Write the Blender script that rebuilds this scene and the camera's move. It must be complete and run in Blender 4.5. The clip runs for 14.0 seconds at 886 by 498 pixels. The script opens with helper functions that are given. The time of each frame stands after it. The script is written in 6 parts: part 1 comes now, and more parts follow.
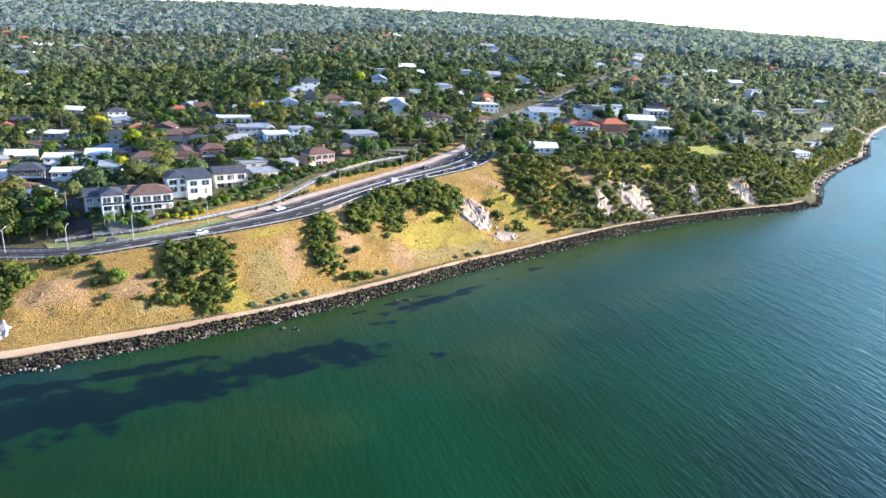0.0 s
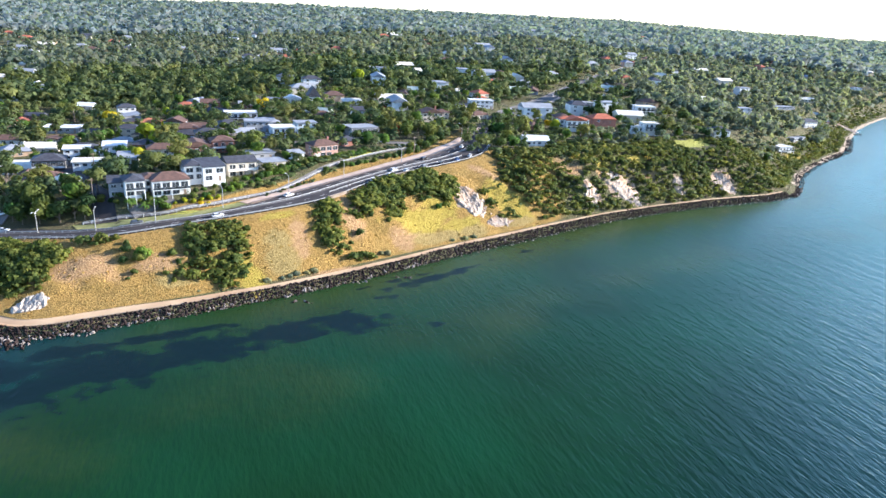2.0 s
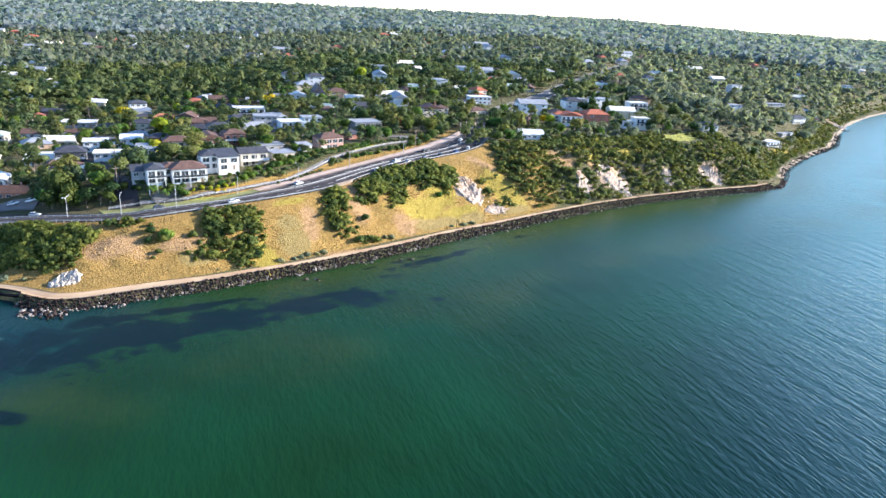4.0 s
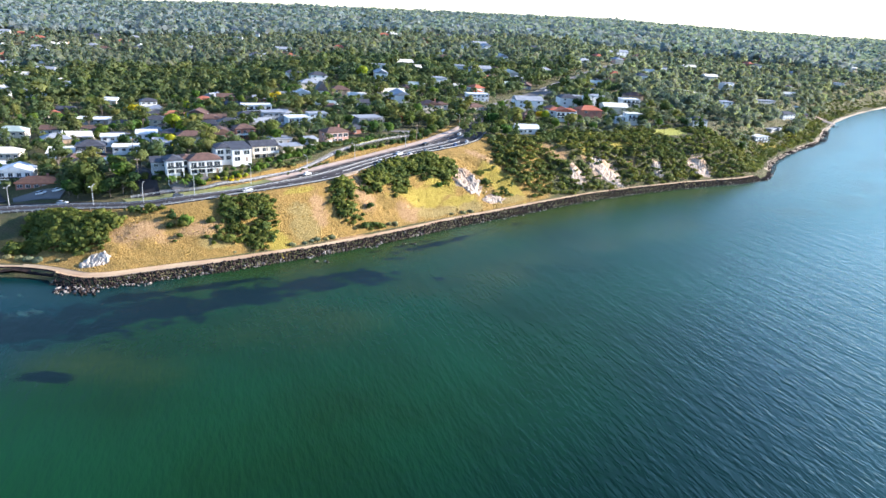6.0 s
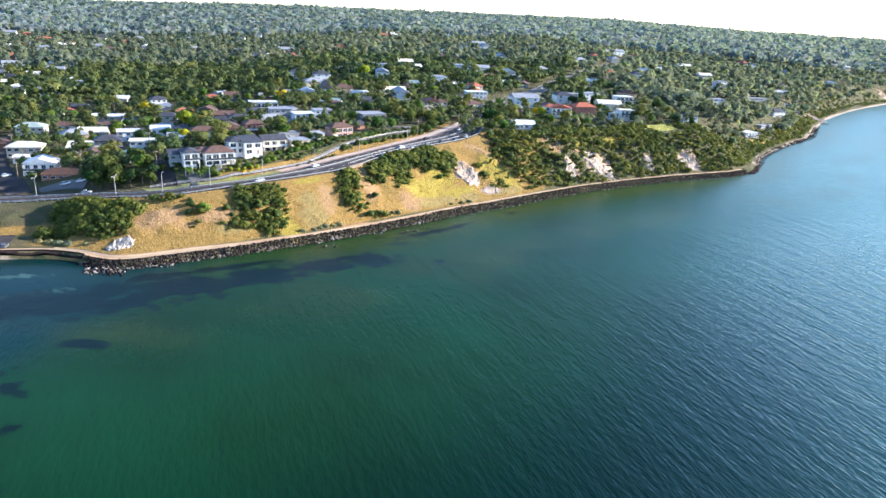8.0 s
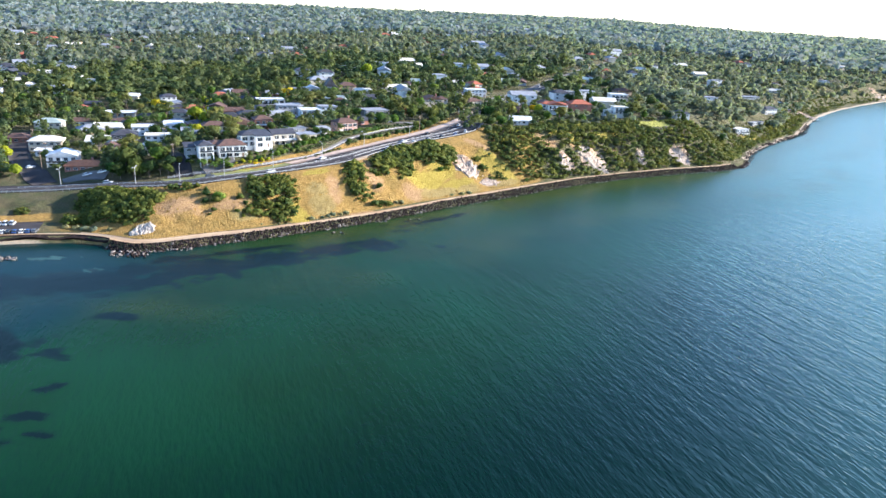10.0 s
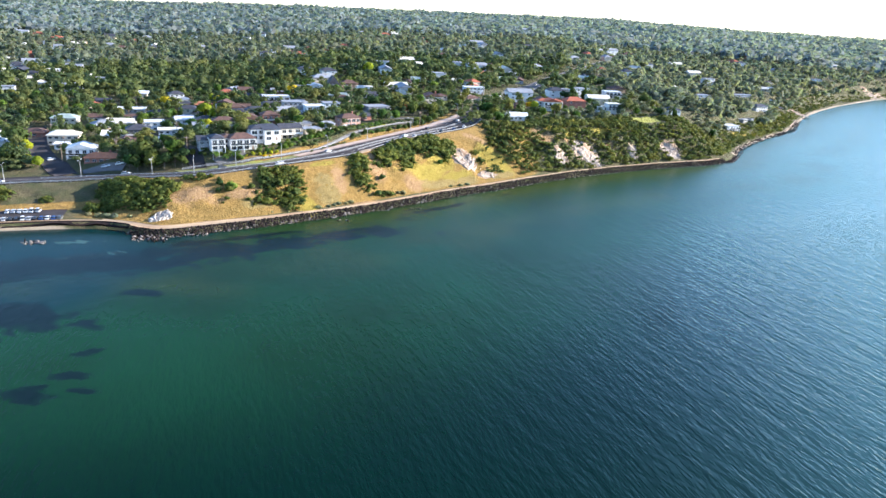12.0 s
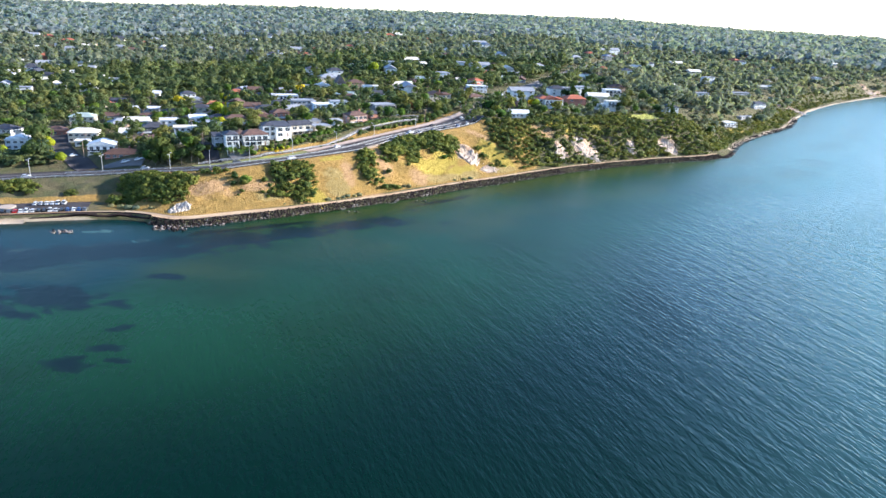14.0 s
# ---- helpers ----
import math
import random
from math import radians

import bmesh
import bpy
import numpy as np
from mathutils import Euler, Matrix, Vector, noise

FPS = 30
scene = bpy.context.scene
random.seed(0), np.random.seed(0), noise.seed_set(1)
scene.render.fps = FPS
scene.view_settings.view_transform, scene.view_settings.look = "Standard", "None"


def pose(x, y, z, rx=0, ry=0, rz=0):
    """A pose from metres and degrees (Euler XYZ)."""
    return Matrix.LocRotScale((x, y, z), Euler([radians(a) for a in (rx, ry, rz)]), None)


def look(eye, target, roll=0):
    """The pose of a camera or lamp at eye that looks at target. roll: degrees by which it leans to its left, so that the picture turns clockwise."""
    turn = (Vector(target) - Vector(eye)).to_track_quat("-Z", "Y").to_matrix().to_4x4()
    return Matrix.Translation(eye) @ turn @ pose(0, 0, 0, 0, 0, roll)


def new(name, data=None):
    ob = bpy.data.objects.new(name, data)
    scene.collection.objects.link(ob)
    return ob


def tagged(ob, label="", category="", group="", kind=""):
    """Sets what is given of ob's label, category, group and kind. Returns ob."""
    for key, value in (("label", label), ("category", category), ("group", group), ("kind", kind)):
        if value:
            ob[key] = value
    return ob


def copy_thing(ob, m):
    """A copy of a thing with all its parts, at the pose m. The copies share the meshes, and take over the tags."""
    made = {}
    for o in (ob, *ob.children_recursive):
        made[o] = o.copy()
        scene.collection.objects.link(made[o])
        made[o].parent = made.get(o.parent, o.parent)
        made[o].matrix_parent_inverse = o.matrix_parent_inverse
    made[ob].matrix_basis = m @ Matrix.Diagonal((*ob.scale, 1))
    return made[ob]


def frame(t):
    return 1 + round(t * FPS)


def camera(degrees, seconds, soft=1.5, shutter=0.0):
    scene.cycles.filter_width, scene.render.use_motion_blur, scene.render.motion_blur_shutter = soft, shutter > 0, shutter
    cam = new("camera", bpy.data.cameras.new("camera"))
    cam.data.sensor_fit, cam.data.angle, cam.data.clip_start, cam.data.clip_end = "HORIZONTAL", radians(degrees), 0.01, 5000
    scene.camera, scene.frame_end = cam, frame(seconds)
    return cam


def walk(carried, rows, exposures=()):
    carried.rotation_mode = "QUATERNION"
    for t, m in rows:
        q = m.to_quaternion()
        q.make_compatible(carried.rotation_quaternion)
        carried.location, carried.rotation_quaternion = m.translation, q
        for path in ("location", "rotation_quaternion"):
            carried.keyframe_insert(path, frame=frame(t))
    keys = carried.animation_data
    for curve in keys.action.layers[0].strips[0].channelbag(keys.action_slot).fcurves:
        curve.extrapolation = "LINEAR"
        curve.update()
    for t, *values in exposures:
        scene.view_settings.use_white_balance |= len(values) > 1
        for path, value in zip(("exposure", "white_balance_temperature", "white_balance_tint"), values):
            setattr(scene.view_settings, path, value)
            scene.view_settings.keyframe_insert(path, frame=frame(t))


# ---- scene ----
cam = camera(66.0, 14.0, 1.5)
PATH = [
    (0, (-0.156, -0.899, 99.494), (-0.094, 0.987, 98.832), 3.8),
    (0.5, (-0.255, -6.348, 99.505), (-0.19, -4.462, 98.843), 3.8),
    (1, (-0.407, -11.802, 99.528), (-0.339, -9.916, 98.866), 3.8),
    (1.5, (-0.611, -17.256, 99.549), (-0.541, -15.37, 98.887), 3.8),
    (2, (-0.836, -22.643, 99.578), (-0.764, -20.757, 98.916), 3.8),
    (2.5, (-1.056, -27.928, 99.611), (-0.982, -26.042, 98.949), 3.8),
    (3, (-1.24, -33.151, 99.642), (-1.166, -31.266, 98.979), 3.8),
    (5.5, (-2.374, -59.054, 100.0), (-2.296, -57.169, 99.337), 3.7),
    (6, (-2.616, -64.19, 100.036), (-2.539, -62.305, 99.373), 3.6),
    (6.5, (-2.834, -69.267, 100.071), (-2.756, -67.381, 99.409), 3.6),
    (7, (-3.035, -74.366, 100.1), (-2.957, -72.48, 99.438), 3.6),
    (7.5, (-3.225, -79.498, 100.137), (-3.147, -77.612, 99.475), 3.5),
    (8, (-3.429, -84.617, 100.183), (-3.351, -82.731, 99.521), 3.5),
    (10.5, (-4.44, -109.741, 100.578), (-4.362, -107.855, 99.916), 3.5),
    (11, (-4.641, -114.807, 100.624), (-4.562, -112.922, 99.962), 3.5),
    (11.5, (-4.853, -119.888, 100.662), (-4.773, -118.002, 100.0), 3.5),
    (12, (-5.092, -124.89, 100.7), (-5.011, -123.005, 100.038), 3.5),
    (12.5, (-5.352, -129.778, 100.731), (-5.271, -127.892, 100.07), 3.5),
    (13, (-5.532, -134.367, 100.759), (-5.452, -132.481, 100.098), 3.5),
    (13.5, (-5.547, -138.506, 100.782), (-5.469, -136.62, 100.12), 3.4),
    (14, (-5.416, -142.291, 100.807), (-5.348, -140.404, 100.146), 3.2),
]
walk(cam, [(t, look(eye, target, roll)) for t, eye, target, roll in PATH], [(0, 1.69, 5600, 14), (14, 1.69, 5600, 14)])

import itertools

# ---------------------------------------------------------------- light
SUN_TURN, SUN_UP = 79.0, 21.0
sky_world = bpy.data.worlds.new("sky")
scene.world = sky_world
sky_world.use_nodes = True
sky_tree = sky_world.node_tree
sky_node = sky_tree.nodes.new("ShaderNodeTexSky")
sky_node.sky_type = "NISHITA"
sky_node.sun_disc = False
sky_node.sun_elevation = radians(SUN_UP)
sky_node.sun_rotation = radians(SUN_TURN)
sky_node.air_density, sky_node.dust_density, sky_node.ozone_density = 1.0, 0.25, 2.8
sky_tree.links.new(sky_node.outputs[0], sky_tree.nodes["Background"].inputs[0])
sky_tree.nodes["Background"].inputs[1].default_value = 0.122
sun_lamp = bpy.data.lights.new("sun", "SUN")
sun_lamp.energy, sun_lamp.angle, sun_lamp.color = 5.0, radians(0.6), (1.0, 0.87, 0.68)
sun_at = Vector((math.sin(radians(SUN_TURN)) * math.cos(radians(SUN_UP)), math.cos(radians(SUN_TURN)) * math.cos(radians(SUN_UP)), math.sin(radians(SUN_UP))))
new("sun", sun_lamp).matrix_world = look(sun_at * 500, (0, 0, 0))

# ---------------------------------------------------------------- materials


def blank(name):
    m = bpy.data.materials.new(name)
    m.use_nodes = True
    return m, m.node_tree, m.node_tree.nodes["Principled BSDF"]


def node(tree, kind, **values):
    n = tree.nodes.new(kind)
    for key, value in values.items():
        n.inputs[key].default_value = value
    return n


def blend(tree, fac, a, b, way="MIX"):
    n = tree.nodes.new("ShaderNodeMix")
    n.data_type, n.blend_type = "RGBA", way
    for slot, v in ((0, fac), (6, a), (7, b)):
        if isinstance(v, (int, float)):
            n.inputs[slot].default_value = v
        elif isinstance(v, (tuple, list)):
            n.inputs[slot].default_value = (*v[:3], 1)
        else:
            tree.links.new(v, n.inputs[slot])
    return n.outputs[2]


def mapped(tree, v, a, b, c=0.0, d=1.0):
    n = tree.nodes.new("ShaderNodeMapRange")
    n.interpolation_type = "SMOOTHSTEP"
    tree.links.new(v, n.inputs[0])
    for i, value in enumerate((a, b, c, d)):
        n.inputs[i + 1].default_value = value
    return n.outputs[0]


def grain(tree, scale, detail=4.0, rough=0.6, at=None, stretch=None, lean=0.0):
    n = node(tree, "ShaderNodeTexNoise", Scale=scale, Detail=detail, Roughness=rough)
    if at is None:
        at = tree.nodes.new("ShaderNodeNewGeometry").outputs["Position"]
    if stretch:
        mp = node(tree, "ShaderNodeMapping", Scale=tuple(1 / k for k in stretch), Rotation=(0, 0, radians(lean)))
        mp.vector_type = "TEXTURE"
        tree.links.new(at, mp.inputs[0])
        at = mp.outputs[0]
    tree.links.new(at, n.inputs["Vector"])
    return n.outputs["Fac"]


def relief(tree, bsdf, fac, strength, distance):
    b = node(tree, "ShaderNodeBump", Strength=strength, Distance=distance)
    tree.links.new(fac, b.inputs["Height"])
    tree.links.new(b.outputs[0], bsdf.inputs["Normal"])


def mat(name, a, b=None, scale=0.5, rough=0.8, metal=0.0, bump=0.0, fine=4.0, vary=0.0, stretch=None, gloss=0.5):
    """A worn surface: two tones in patches, fine grain over them, and some change from object to object."""
    m, tree, bsdf = blank(name)
    b = b or tuple(c * 0.72 for c in a)
    wide = mapped(tree, grain(tree, scale, stretch=stretch), 0.35, 0.68)
    small = mapped(tree, grain(tree, scale * fine, 5.0, 0.7, stretch=stretch), 0.3, 0.75)
    c = blend(tree, wide, a, b)
    c = blend(tree, 0.35, c, blend(tree, small, (0.62, 0.62, 0.62), (1.15, 1.15, 1.15)), "MULTIPLY")
    if vary:
        info = tree.nodes.new("ShaderNodeObjectInfo").outputs["Random"]
        c = blend(tree, 1.0, c, blend(tree, info, (1 - vary,) * 3, (1 + vary * 0.6,) * 3), "MULTIPLY")
    tree.links.new(c, bsdf.inputs["Base Color"])
    bsdf.inputs["Roughness"].default_value, bsdf.inputs["Metallic"].default_value = rough, metal
    bsdf.inputs["Specular IOR Level"].default_value = gloss
    if bump:
        relief(tree, bsdf, small, 0.6, bump)
    return m


def foliage(name, dark, light, joined=False, through_light=0.38, low=(0.62, 0.76, 0.7), high=(1.5, 1.38, 0.85)):
    """Leaves: each clump its own tone, each plant its own tint, some light coming through."""
    m, tree, bsdf = blank(name)
    island = tree.nodes.new("ShaderNodeNewGeometry").outputs["Random Per Island"]
    if joined:
        tone = tree.nodes.new("ShaderNodeAttribute")
        tone.attribute_name = "tone"
        tone = tone.outputs["Fac"]
    else:
        tone = tree.nodes.new("ShaderNodeObjectInfo").outputs["Random"]
    c = blend(tree, mapped(tree, island, -0.35, 1.35), dark, light)
    tint = tree.nodes.new("ShaderNodeValToRGB")
    tint.color_ramp.elements[0].color, tint.color_ramp.elements[1].color = (*low, 1), (*high, 1)
    for place, k, warm in ((0.3, 0.3, 0.95), (0.48, 0.5, 1.1), (0.66, 0.6, 0.95), (0.84, 0.75, 1.12)):
        stop = tint.color_ramp.elements.new(place)
        g = low[1] + (high[1] - low[1]) * k
        stop.color = ((low[0] + (high[0] - low[0]) * k) * warm, g, (low[2] + (high[2] - low[2]) * k) * (2 - warm) ** 0.5, 1)
    tree.links.new(tone, tint.inputs[0])
    c = blend(tree, 1.0, c, tint.outputs[0], "MULTIPLY")
    tree.links.new(c, bsdf.inputs["Base Color"])
    bsdf.inputs["Roughness"].default_value = 0.75
    bsdf.inputs["Specular IOR Level"].default_value = 0.1
    lucent = tree.nodes.new("ShaderNodeBsdfTranslucent")
    tree.links.new(blend(tree, 1.0, c, (1.4, 1.5, 0.85), "MULTIPLY"), lucent.inputs[0])
    both = tree.nodes.new("ShaderNodeMixShader")
    both.inputs[0].default_value = through_light
    tree.links.new(bsdf.outputs[0], both.inputs[1])
    tree.links.new(lucent.outputs[0], both.inputs[2])
    tree.links.new(both.outputs[0], tree.nodes["Material Output"].inputs[0])
    return m


M = {}
M["asphalt"] = mat("asphalt", (0.058, 0.05, 0.049), (0.036, 0.032, 0.032), 0.15, 0.9, bump=0.01, gloss=0.2)
M["old_asphalt"] = mat("old_asphalt", (0.17, 0.155, 0.145), (0.12, 0.11, 0.1), 0.12, 0.9, bump=0.01)
M["worn_asphalt"] = mat("worn_asphalt", (0.105, 0.1, 0.097), (0.075, 0.07, 0.068), 0.12, 0.9, bump=0.01)
M["concrete"] = mat("concrete", (0.42, 0.35, 0.28), (0.33, 0.26, 0.2), 0.2, 0.9, bump=0.01)
M["track"] = mat("sandy_track", (0.45, 0.32, 0.19), (0.34, 0.215, 0.12), 0.12, 0.95, bump=0.03)
M["sand"] = mat("beach_sand", (0.48, 0.38, 0.27), (0.38, 0.3, 0.21), 0.1, 0.95, bump=0.03)
M["verge_stone"] = mat("sandstone_gravel", (0.56, 0.4, 0.29), (0.44, 0.31, 0.22), 0.25, 0.95, bump=0.02)
M["paint"] = mat("road_paint", (0.6, 0.59, 0.56), (0.32, 0.31, 0.3), 0.8, 0.7)
M["white_steel"] = mat("galvanised_steel", (0.5, 0.5, 0.49), (0.38, 0.38, 0.37), 0.5, 0.5, 0.3)
M["rock"] = mat("basalt", (0.046, 0.031, 0.027), (0.018, 0.013, 0.012), 0.6, 0.9, bump=0.06, vary=0.5, gloss=0.15)
M["pale_rock"] = mat("pale_rock", (0.27, 0.23, 0.2), (0.12, 0.095, 0.085), 0.5, 0.8, bump=0.06, vary=0.3)


def clay(name, low, crest, rust_low, rust_crest):
    """Bare clay: dark in the rills, pale on the ribs between them, rusty towards the top."""
    m, tree, bsdf = blank(name)
    high, rib = tree.nodes.new("ShaderNodeAttribute"), tree.nodes.new("ShaderNodeAttribute")
    high.attribute_name, rib.attribute_name = "high", "rib"
    fleck = mapped(tree, grain(tree, 1.4, 6.0, 0.7), 0.3, 0.7)
    tone = blend(tree, 0.35, blend(tree, mapped(tree, rib.outputs["Fac"], 0.0, 0.5), (0, 0, 0), (1, 1, 1)), blend(tree, fleck, (0, 0, 0), (1, 1, 1)))
    c = blend(tree, mapped(tree, high.outputs["Fac"], 0.45, 0.95), blend(tree, tone, low, crest), blend(tree, tone, rust_low, rust_crest))
    tree.links.new(c, bsdf.inputs["Base Color"])
    bsdf.inputs["Roughness"].default_value = 0.95
    bsdf.inputs["Specular IOR Level"].default_value = 0.1
    relief(tree, bsdf, fleck, 0.8, 0.25)
    return m


M["clay"] = clay("eroded_clay", (0.27, 0.175, 0.11), (0.55, 0.455, 0.36), (0.3, 0.17, 0.09), (0.52, 0.36, 0.235))
M["white_clay"] = clay("white_clay", (0.3, 0.235, 0.18), (0.55, 0.48, 0.4), (0.3, 0.22, 0.15), (0.55, 0.46, 0.36))
M["bark"] = mat("bark", (0.2, 0.16, 0.12), (0.12, 0.09, 0.07), 1.5, 0.9, bump=0.02)
M["timber"] = mat("timber", (0.3, 0.22, 0.15), (0.2, 0.14, 0.1), 0.8, 0.8)
WALL = {
    "white": mat("white_render", (0.74, 0.74, 0.72), (0.64, 0.64, 0.62), 0.25, 0.8),
    "cream": mat("cream_render", (0.62, 0.55, 0.43), (0.54, 0.47, 0.36), 0.25, 0.8),
    "grey": mat("grey_render", (0.36, 0.37, 0.38), (0.28, 0.29, 0.3), 0.25, 0.8),
    "brick": mat("red_brick", (0.36, 0.17, 0.12), (0.27, 0.12, 0.09), 0.6, 0.9, bump=0.01),
    "tan": mat("tan_brick", (0.5, 0.36, 0.24), (0.4, 0.28, 0.18), 0.6, 0.9, bump=0.01),
    "pink": mat("pinkish_brick", (0.52, 0.31, 0.24), (0.42, 0.24, 0.18), 0.6, 0.9, bump=0.01),
    "blue": mat("pale_blue_board", (0.52, 0.6, 0.64), (0.42, 0.5, 0.55), 0.3, 0.7),
    "dark": mat("dark_board", (0.11, 0.105, 0.1), (0.07, 0.07, 0.07), 0.3, 0.7),
}
ROOF = {
    "slate": mat("slate_tiles", (0.075, 0.078, 0.09), (0.045, 0.045, 0.055), 0.7, 0.6, bump=0.02, gloss=0.12),
    "brown": mat("brown_tiles", (0.15, 0.09, 0.07), (0.09, 0.058, 0.048), 0.7, 0.7, bump=0.02, gloss=0.12),
    "red": mat("terracotta_tiles", (0.42, 0.14, 0.08), (0.3, 0.1, 0.06), 0.7, 0.75, bump=0.02, gloss=0.12),
    "orange": mat("orange_tiles", (0.5, 0.2, 0.1), (0.38, 0.15, 0.08), 0.7, 0.75, bump=0.02, gloss=0.12),
    "white": mat("white_sheet_roof", (0.7, 0.7, 0.69), (0.52, 0.52, 0.52), 0.3, 0.6, gloss=0.25),
    "grey": mat("grey_sheet_roof", (0.3, 0.31, 0.33), (0.22, 0.23, 0.25), 0.3, 0.6, gloss=0.25),
    "cream": mat("cream_sheet_roof", (0.66, 0.62, 0.52), (0.56, 0.52, 0.44), 0.3, 0.6),
    "green": mat("green_sheet_roof", (0.36, 0.42, 0.37), (0.28, 0.33, 0.29), 0.3, 0.5),
}
gm, gtree, gb = blank("window_glass")
gb.inputs["Base Color"].default_value = (0.03, 0.04, 0.05, 1)
gb.inputs["Roughness"].default_value, gb.inputs["Specular IOR Level"].default_value = 0.08, 0.9
gtree.links.new(blend(gtree, mapped(gtree, grain(gtree, 0.7), 0.4, 0.6), (0.02, 0.026, 0.03), (0.06, 0.07, 0.08)), gb.inputs["Base Color"])
M["glass"] = gm
LEAF = {
    "gum": foliage("gum_leaves", (0.075, 0.092, 0.045), (0.15, 0.165, 0.08)),
    "green": foliage("green_leaves", (0.055, 0.098, 0.026), (0.12, 0.19, 0.05)),
    "dark": foliage("dark_leaves", (0.034, 0.058, 0.024), (0.075, 0.11, 0.042)),
    "yellow": foliage("yellow_leaves", (0.44, 0.36, 0.02), (0.6, 0.48, 0.03), False, 0.45, (0.85, 0.85, 0.8), (1.15, 1.1, 0.9)),
    "lime": foliage("lime_leaves", (0.22, 0.26, 0.02), (0.34, 0.36, 0.04), False, 0.45, (0.8, 0.85, 0.8), (1.2, 1.15, 0.9)),
    "red": foliage("red_leaves", (0.13, 0.03, 0.025), (0.24, 0.06, 0.04)),
    "scrub": foliage("scrub_leaves", (0.06, 0.08, 0.03), (0.13, 0.155, 0.055)),
    "silver": foliage("saltbush_leaves", (0.17, 0.165, 0.12), (0.28, 0.27, 0.2)),
    "woods": foliage("woods_leaves", (0.05, 0.07, 0.041), (0.128, 0.154, 0.084), True),
    # pale grey-green: haze of the middle distance painted into the leaves
    "gums": foliage("hazed_gum_leaves", (0.105, 0.13, 0.11), (0.18, 0.208, 0.17), True, 0.5, (0.75, 0.8, 0.8), (1.35, 1.25, 1.0)),
    # paler and bluer still: skyline haze put into the leaf colour
    "far": foliage("hazed_far_leaves", (0.158, 0.195, 0.205), (0.215, 0.255, 0.258), True, 0.4, (0.86, 0.9, 0.92), (1.12, 1.08, 1.0)),
    "thicket": foliage("thicket_leaves", (0.06, 0.08, 0.026), (0.15, 0.172, 0.055), True, 0.38, (0.6, 0.72, 0.68), (1.5, 1.35, 0.85)),
    "heath": foliage("heath_leaves", (0.062, 0.08, 0.034), (0.145, 0.16, 0.062), True, 0.38, (0.6, 0.72, 0.68), (1.6, 1.4, 0.8)),
    "straw": foliage("straw", (0.25, 0.168, 0.058), (0.39, 0.27, 0.098), True, 0.2, (0.84, 0.86, 0.84), (1.2, 1.16, 1.0)),
}

# ---------------------------------------------------------------- the lie of the land
COAST = np.array([(-5000, -900), (-1200, -60), (-400, 105), (-260, 138), (-195, 154), (-162, 164), (-145, 167), (-133, 165), (-120, 160.5),
                  (-109, 164), (-100, 170), (-88, 177), (-74, 185), (-60, 195), (-45, 205), (-28, 218), (-9, 234), (12, 252), (37, 271),
                  (66, 295), (99, 321), (135, 344), (175, 366), (218, 386), (241, 402), (258, 430), (277, 464), (318, 516), (388, 590),
                  (442, 678), (516, 777), (603, 873), (705, 968), (795, 1052), (1000, 1150), (2000, 1500), (6000, 2500)], float)
# the sea side and the land side of the main road, with its height
ROAD_SEA = np.array([(-420, 150), (-260, 188), (-219, 199), (-195, 206), (-169, 210), (-140, 210), (-124, 208), (-110, 208.5), (-97, 214.5), (-85, 222),
                     (-66, 233.5), (-54, 242.5), (-44.5, 250), (-35.5, 262.5), (-27, 279), (-14, 297), (-4, 308), (10, 320), (22, 331), (31, 345), (36, 362), (41, 392), (47, 428)], float)
ROAD_LAND = np.array([(-420, 168), (-260, 206), (-228, 216), (-204, 222), (-175, 227), (-145, 226), (-117, 226), (-91, 234), (-75, 249),
                      (-58, 270), (-38, 296), (-15, 328), (1, 349), (13, 372), (21, 395), (27, 412), (34, 432)], float)
ROAD_Z = np.array([(-420, 5), (-260, 6.5), (-219, 7.5), (-177, 9.5), (-140, 13.2), (-98, 17.4), (-71, 19.5), (-36, 21.5), (-6, 23.5), (30, 26), (60, 27)], float)


def rounded(line, rounds=2):
    """A polyline with its corners cut."""
    for _ in range(rounds):
        a, b = line[:-1], line[1:]
        line = np.concatenate([line[:1], np.stack([a * 0.75 + b * 0.25, a * 0.25 + b * 0.75], 1).reshape(-1, 2), line[-1:]])
    return line


SHORE = rounded(COAST)


def near_line(x, y, line):
    """Distance to a polyline, signed (plus to the left of its course), and the x of the nearest point."""
    shape = np.shape(x)
    x, y = np.ravel(x).astype(float), np.ravel(y).astype(float)
    a, u = line[:-1], np.diff(line, axis=0)
    uu = (u * u).sum(1)
    dist, foot = np.empty(len(x)), np.empty(len(x))
    for i in range(0, len(x), 8000):
        px, py = x[i:i + 8000, None] - a[:, 0], y[i:i + 8000, None] - a[:, 1]
        k = np.clip((px * u[:, 0] + py * u[:, 1]) / uu, 0, 1)
        d2 = (px - k * u[:, 0]) ** 2 + (py - k * u[:, 1]) ** 2
        best = d2.argmin(1)
        row = np.arange(len(best))
        side = u[best, 0] * py[row, best] - u[best, 1] * px[row, best]
        dist[i:i + 8000] = np.sqrt(d2[row, best]) * np.where(side >= 0, 1.0, -1.0)
        foot[i:i + 8000] = a[best, 0] + k[row, best] * u[best, 0]
    return dist.reshape(shape), foot.reshape(shape)


def ramp(v, a, b):
    k = np.clip((v - a) / (b - a), 0, 1)
    return k * k * (3 - 2 * k)


